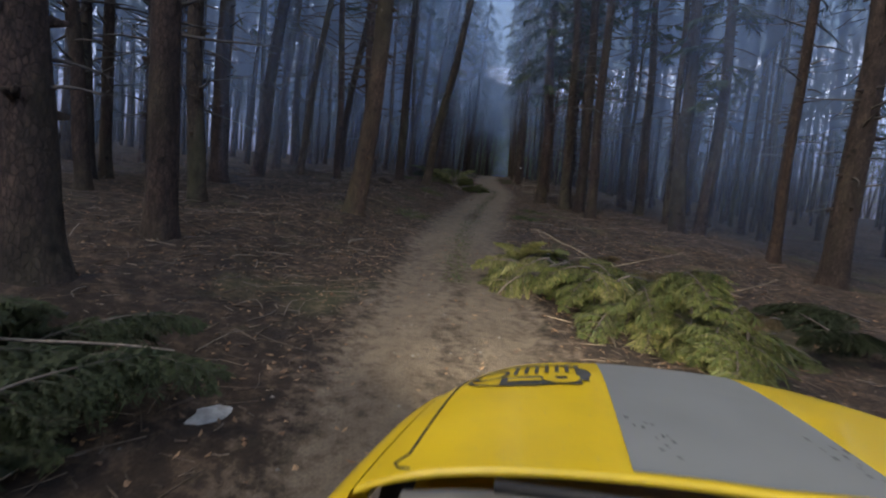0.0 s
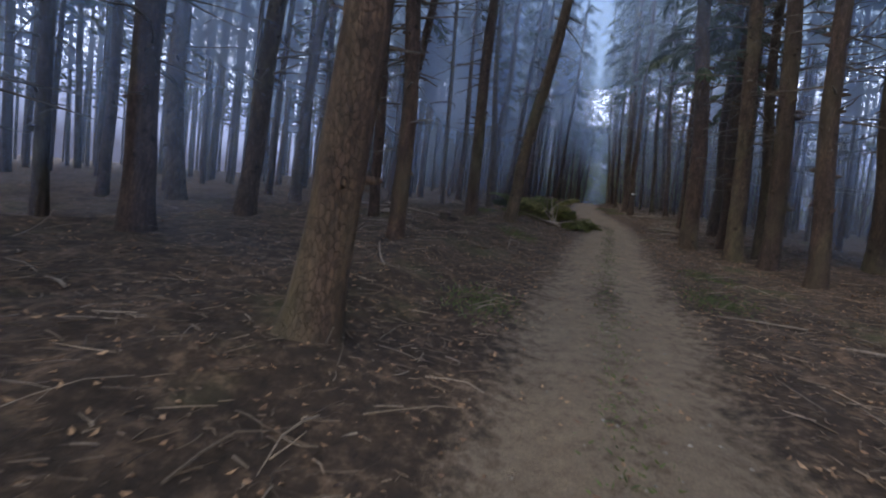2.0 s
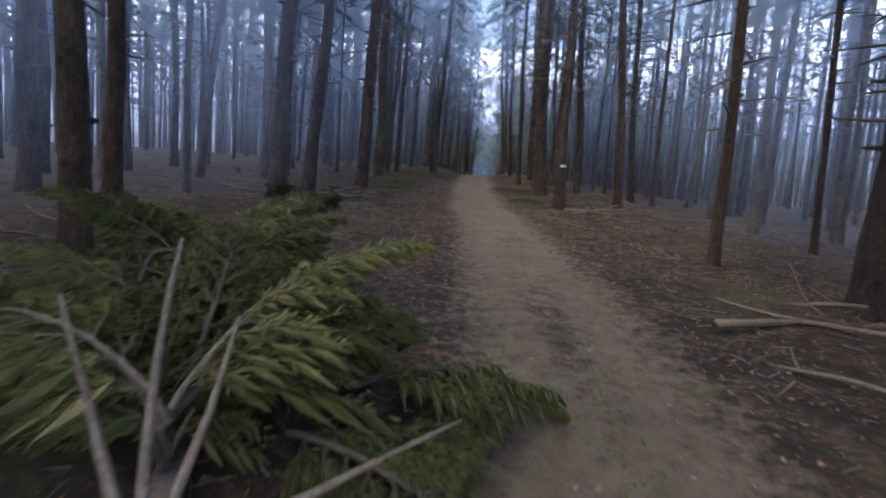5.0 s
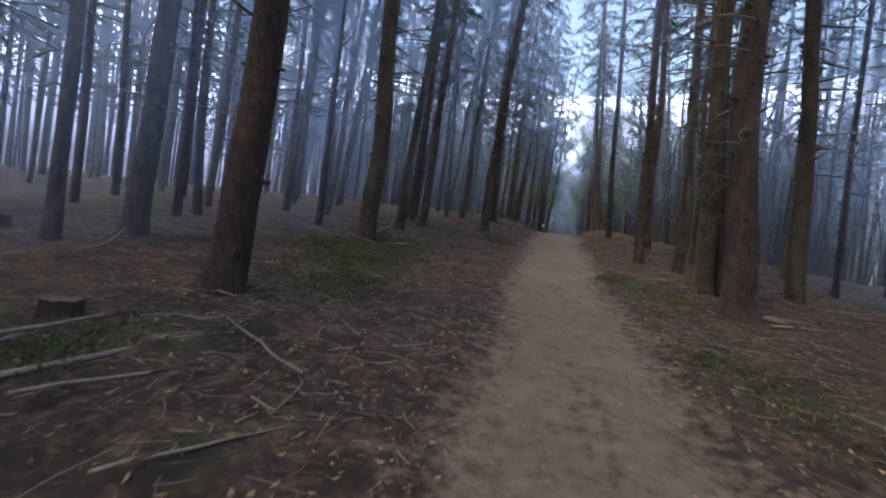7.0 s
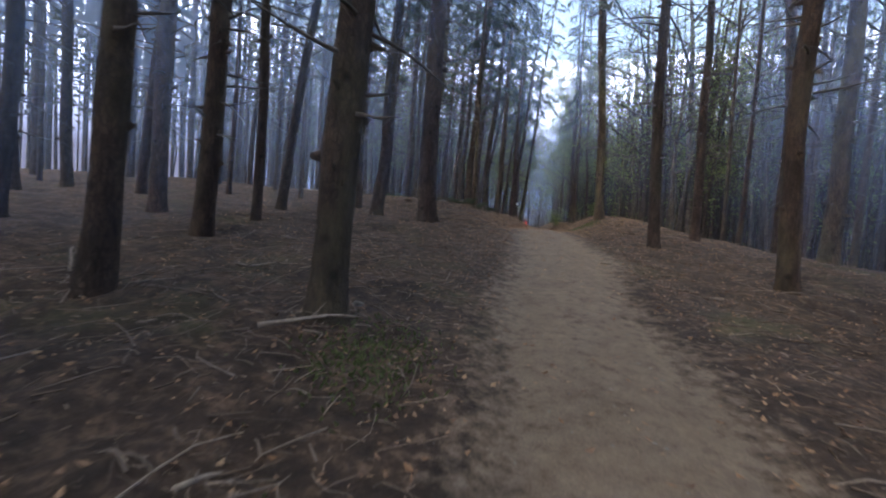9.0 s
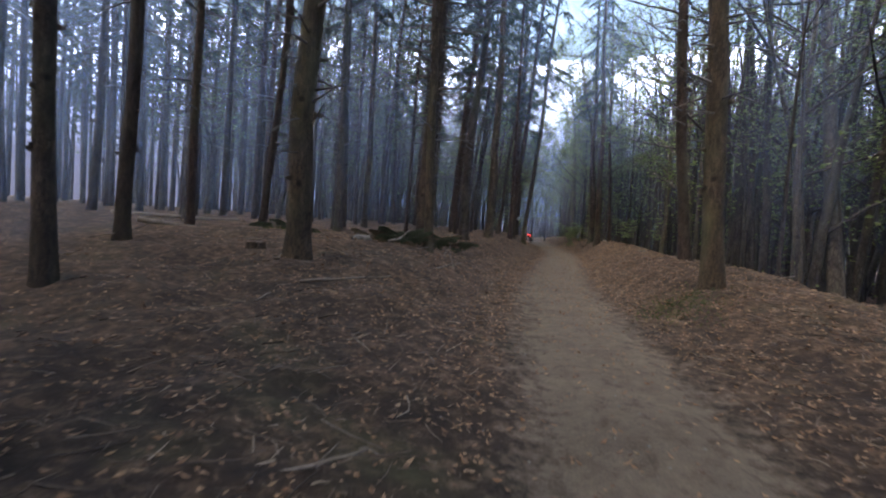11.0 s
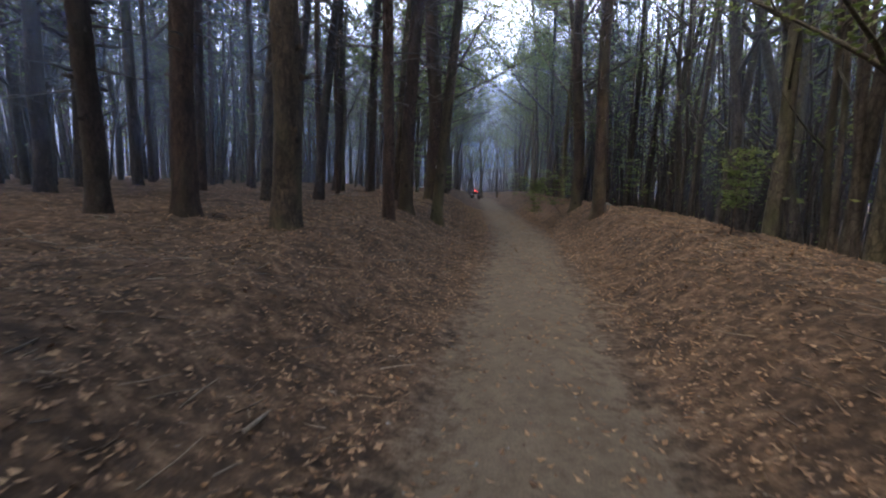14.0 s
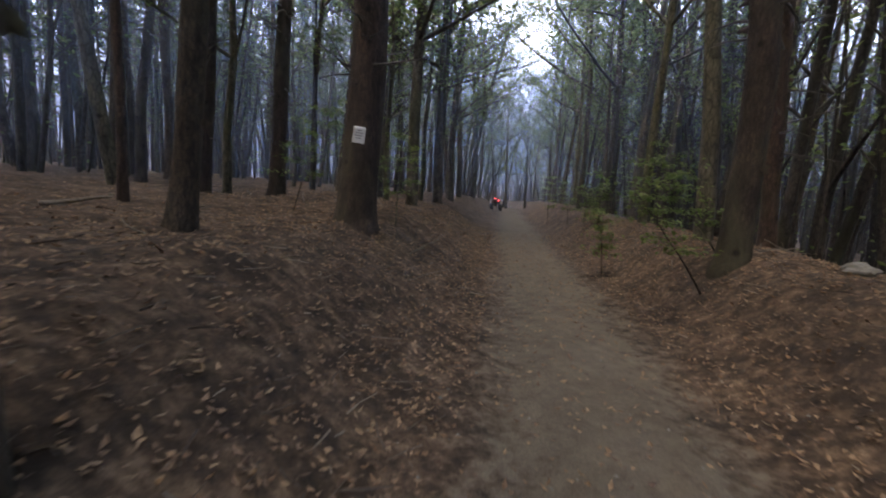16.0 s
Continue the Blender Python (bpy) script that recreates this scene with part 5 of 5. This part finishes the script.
    # nose
    part("grille_panel", box(1.2, 0.07, 0.36, mid + 0.02, HOOD_BACK + HOOD_LEN - 0.13, 0.6, 0.03), YELLOW, car)
    for k in range(5):
        part("grille_slot", box(0.07, 0.03, 0.24, mid - 0.22 + 0.11 * k, HOOD_BACK + HOOD_LEN - 0.1, 0.62, 0.012), BLACK, car)
    part("bumper", box(1.6, 0.2, 0.2, mid, HOOD_BACK + HOOD_LEN - 0.02, 0.38, 0.05), BLACK, car, "black steel bumper")
    for side in (-1, 1):
        h = part("headlamp", ring(0, 0, 0, 0.09, 0.015), BLACK, car, "round headlamp rim")
        h.matrix_basis = pose(mid + side * 0.5, HOOD_BACK + HOOD_LEN - 0.09, 0.63, 0, 0, 90)
        bm = bmesh.new()
        bmesh.ops.create_uvsphere(bm, u_segments=20, v_segments=10, radius=0.085)
        for v in bm.verts:
            v.co.x *= 0.3
        part("lens", bm, GLASS, h)
    # body, cabin and wheels behind and below the bonnet
    part("lower_body", box(1.5, 3.0, 0.46, mid, -0.12, 0.62, 0.06), YELLOW, car)
    part("cabin", loft([[(mid - 0.74, y, 0.84), (mid - 0.72, y + c * 0.3, 1.1), (mid - 0.62, y + c * 0.9, z), (mid - 0.3, y + c, z + 0.03), (mid + 0.3, y + c, z + 0.03), (mid + 0.62, y + c * 0.9, z), (mid + 0.72, y + c * 0.3, 1.1), (mid + 0.74, y, 0.84)] for y, c, z in ((-1.7, 0.1, 1.44), (-1.2, 0.0, 1.47), (-0.3, 0.0, 1.48), (0.05, -0.05, 1.46))]), YELLOW, car, "yellow cabin")
    part("windscreen", loft([[(mid - 0.66 + 1.32 * k / 8, HOOD_BACK - 0.22 - 0.05 * (k / 4 - 1) ** 2 - 0.68 * t, 1.02 + 0.42 * t) for k in range(9)] for t in (0, 0.25, 0.5, 0.75, 1.0)]), GLASS, car, "sloping windscreen glass")
    for side in (-1, 1):
        for y in (1.36, -1.05):
            tyre = part("wheel", ring(mid + side * 0.72, y, 0.35, 0.27, 0.075), RUBBER, car, "black off-road tyre")
            bm = bmesh.new()
            bmesh.ops.create_cone(bm, cap_ends=True, segments=24, radius1=0.2, radius2=0.17, depth=0.14)
            for v in bm.verts:
                v.co = Vector((mid + side * 0.74 + v.co.z * side, y + v.co.x, 0.35 + v.co.y))
            part("rim", bm, STEEL, tyre, "grey steel rim")


build_car()
paint_mark()
for lamp_x in (0.1, 1.1):
    spot_data = bpy.data.lights.new("headlight", "SPOT")
    spot_data.energy, spot_data.spot_size, spot_data.spot_blend, spot_data.color, spot_data.shadow_soft_size = HEADLIGHT, radians(80), 1.0, (1.0, 0.93, 0.8), 0.09
    spot = new("headlight", spot_data)
    spot.matrix_world = look((lamp_x + 0.12, 1.85, 0.66 + rise(1.85)), (2.4 * lamp_x - 1.3, 11, 0.5 + rise(11)))


# ---- vehicle far ahead on the track ----
def far_vehicle():
    ob = new("distant_vehicle")
    ob.matrix_basis = pose(1.1, 119, ground_z(1.1, 119), 0, 0, 4)
    tagged(ob, "small dark vehicle far ahead with red tail lights", "vehicle")
    part("body", box(0.62, 1.4, 0.4, 0, 0, 0.75, 0.1), BLACK, ob)
    part("rack", box(0.55, 0.6, 0.08, 0, 0.3, 1.05, 0.03), BLACK, ob)
    for x in (-0.36, 0.36):
        for y in (-0.5, 0.6):
            part("wheel", ring(x, y, 0.28, 0.2, 0.08), RUBBER, ob)
    m, n, l, b = mat("red_tail_light", 0.3)
    b.inputs["Base Color"].default_value = (0.5, 0.02, 0.02, 1)
    b.inputs["Emission Color"].default_value = (1.0, 0.06, 0.06, 1)
    b.inputs["Emission Strength"].default_value = 3.0
    for x, z in ((-0.14, 0.94), (0.1, 0.82)):
        bm = bmesh.new()
        bmesh.ops.create_uvsphere(bm, u_segments=14, v_segments=8, radius=0.04)
        for v in bm.verts:
            v.co = Vector((v.co.x + x, v.co.y * 0.4 - 0.76, v.co.z + z))
        part("tail_light", bm, m, ob, "glowing red tail light")


far_vehicle()
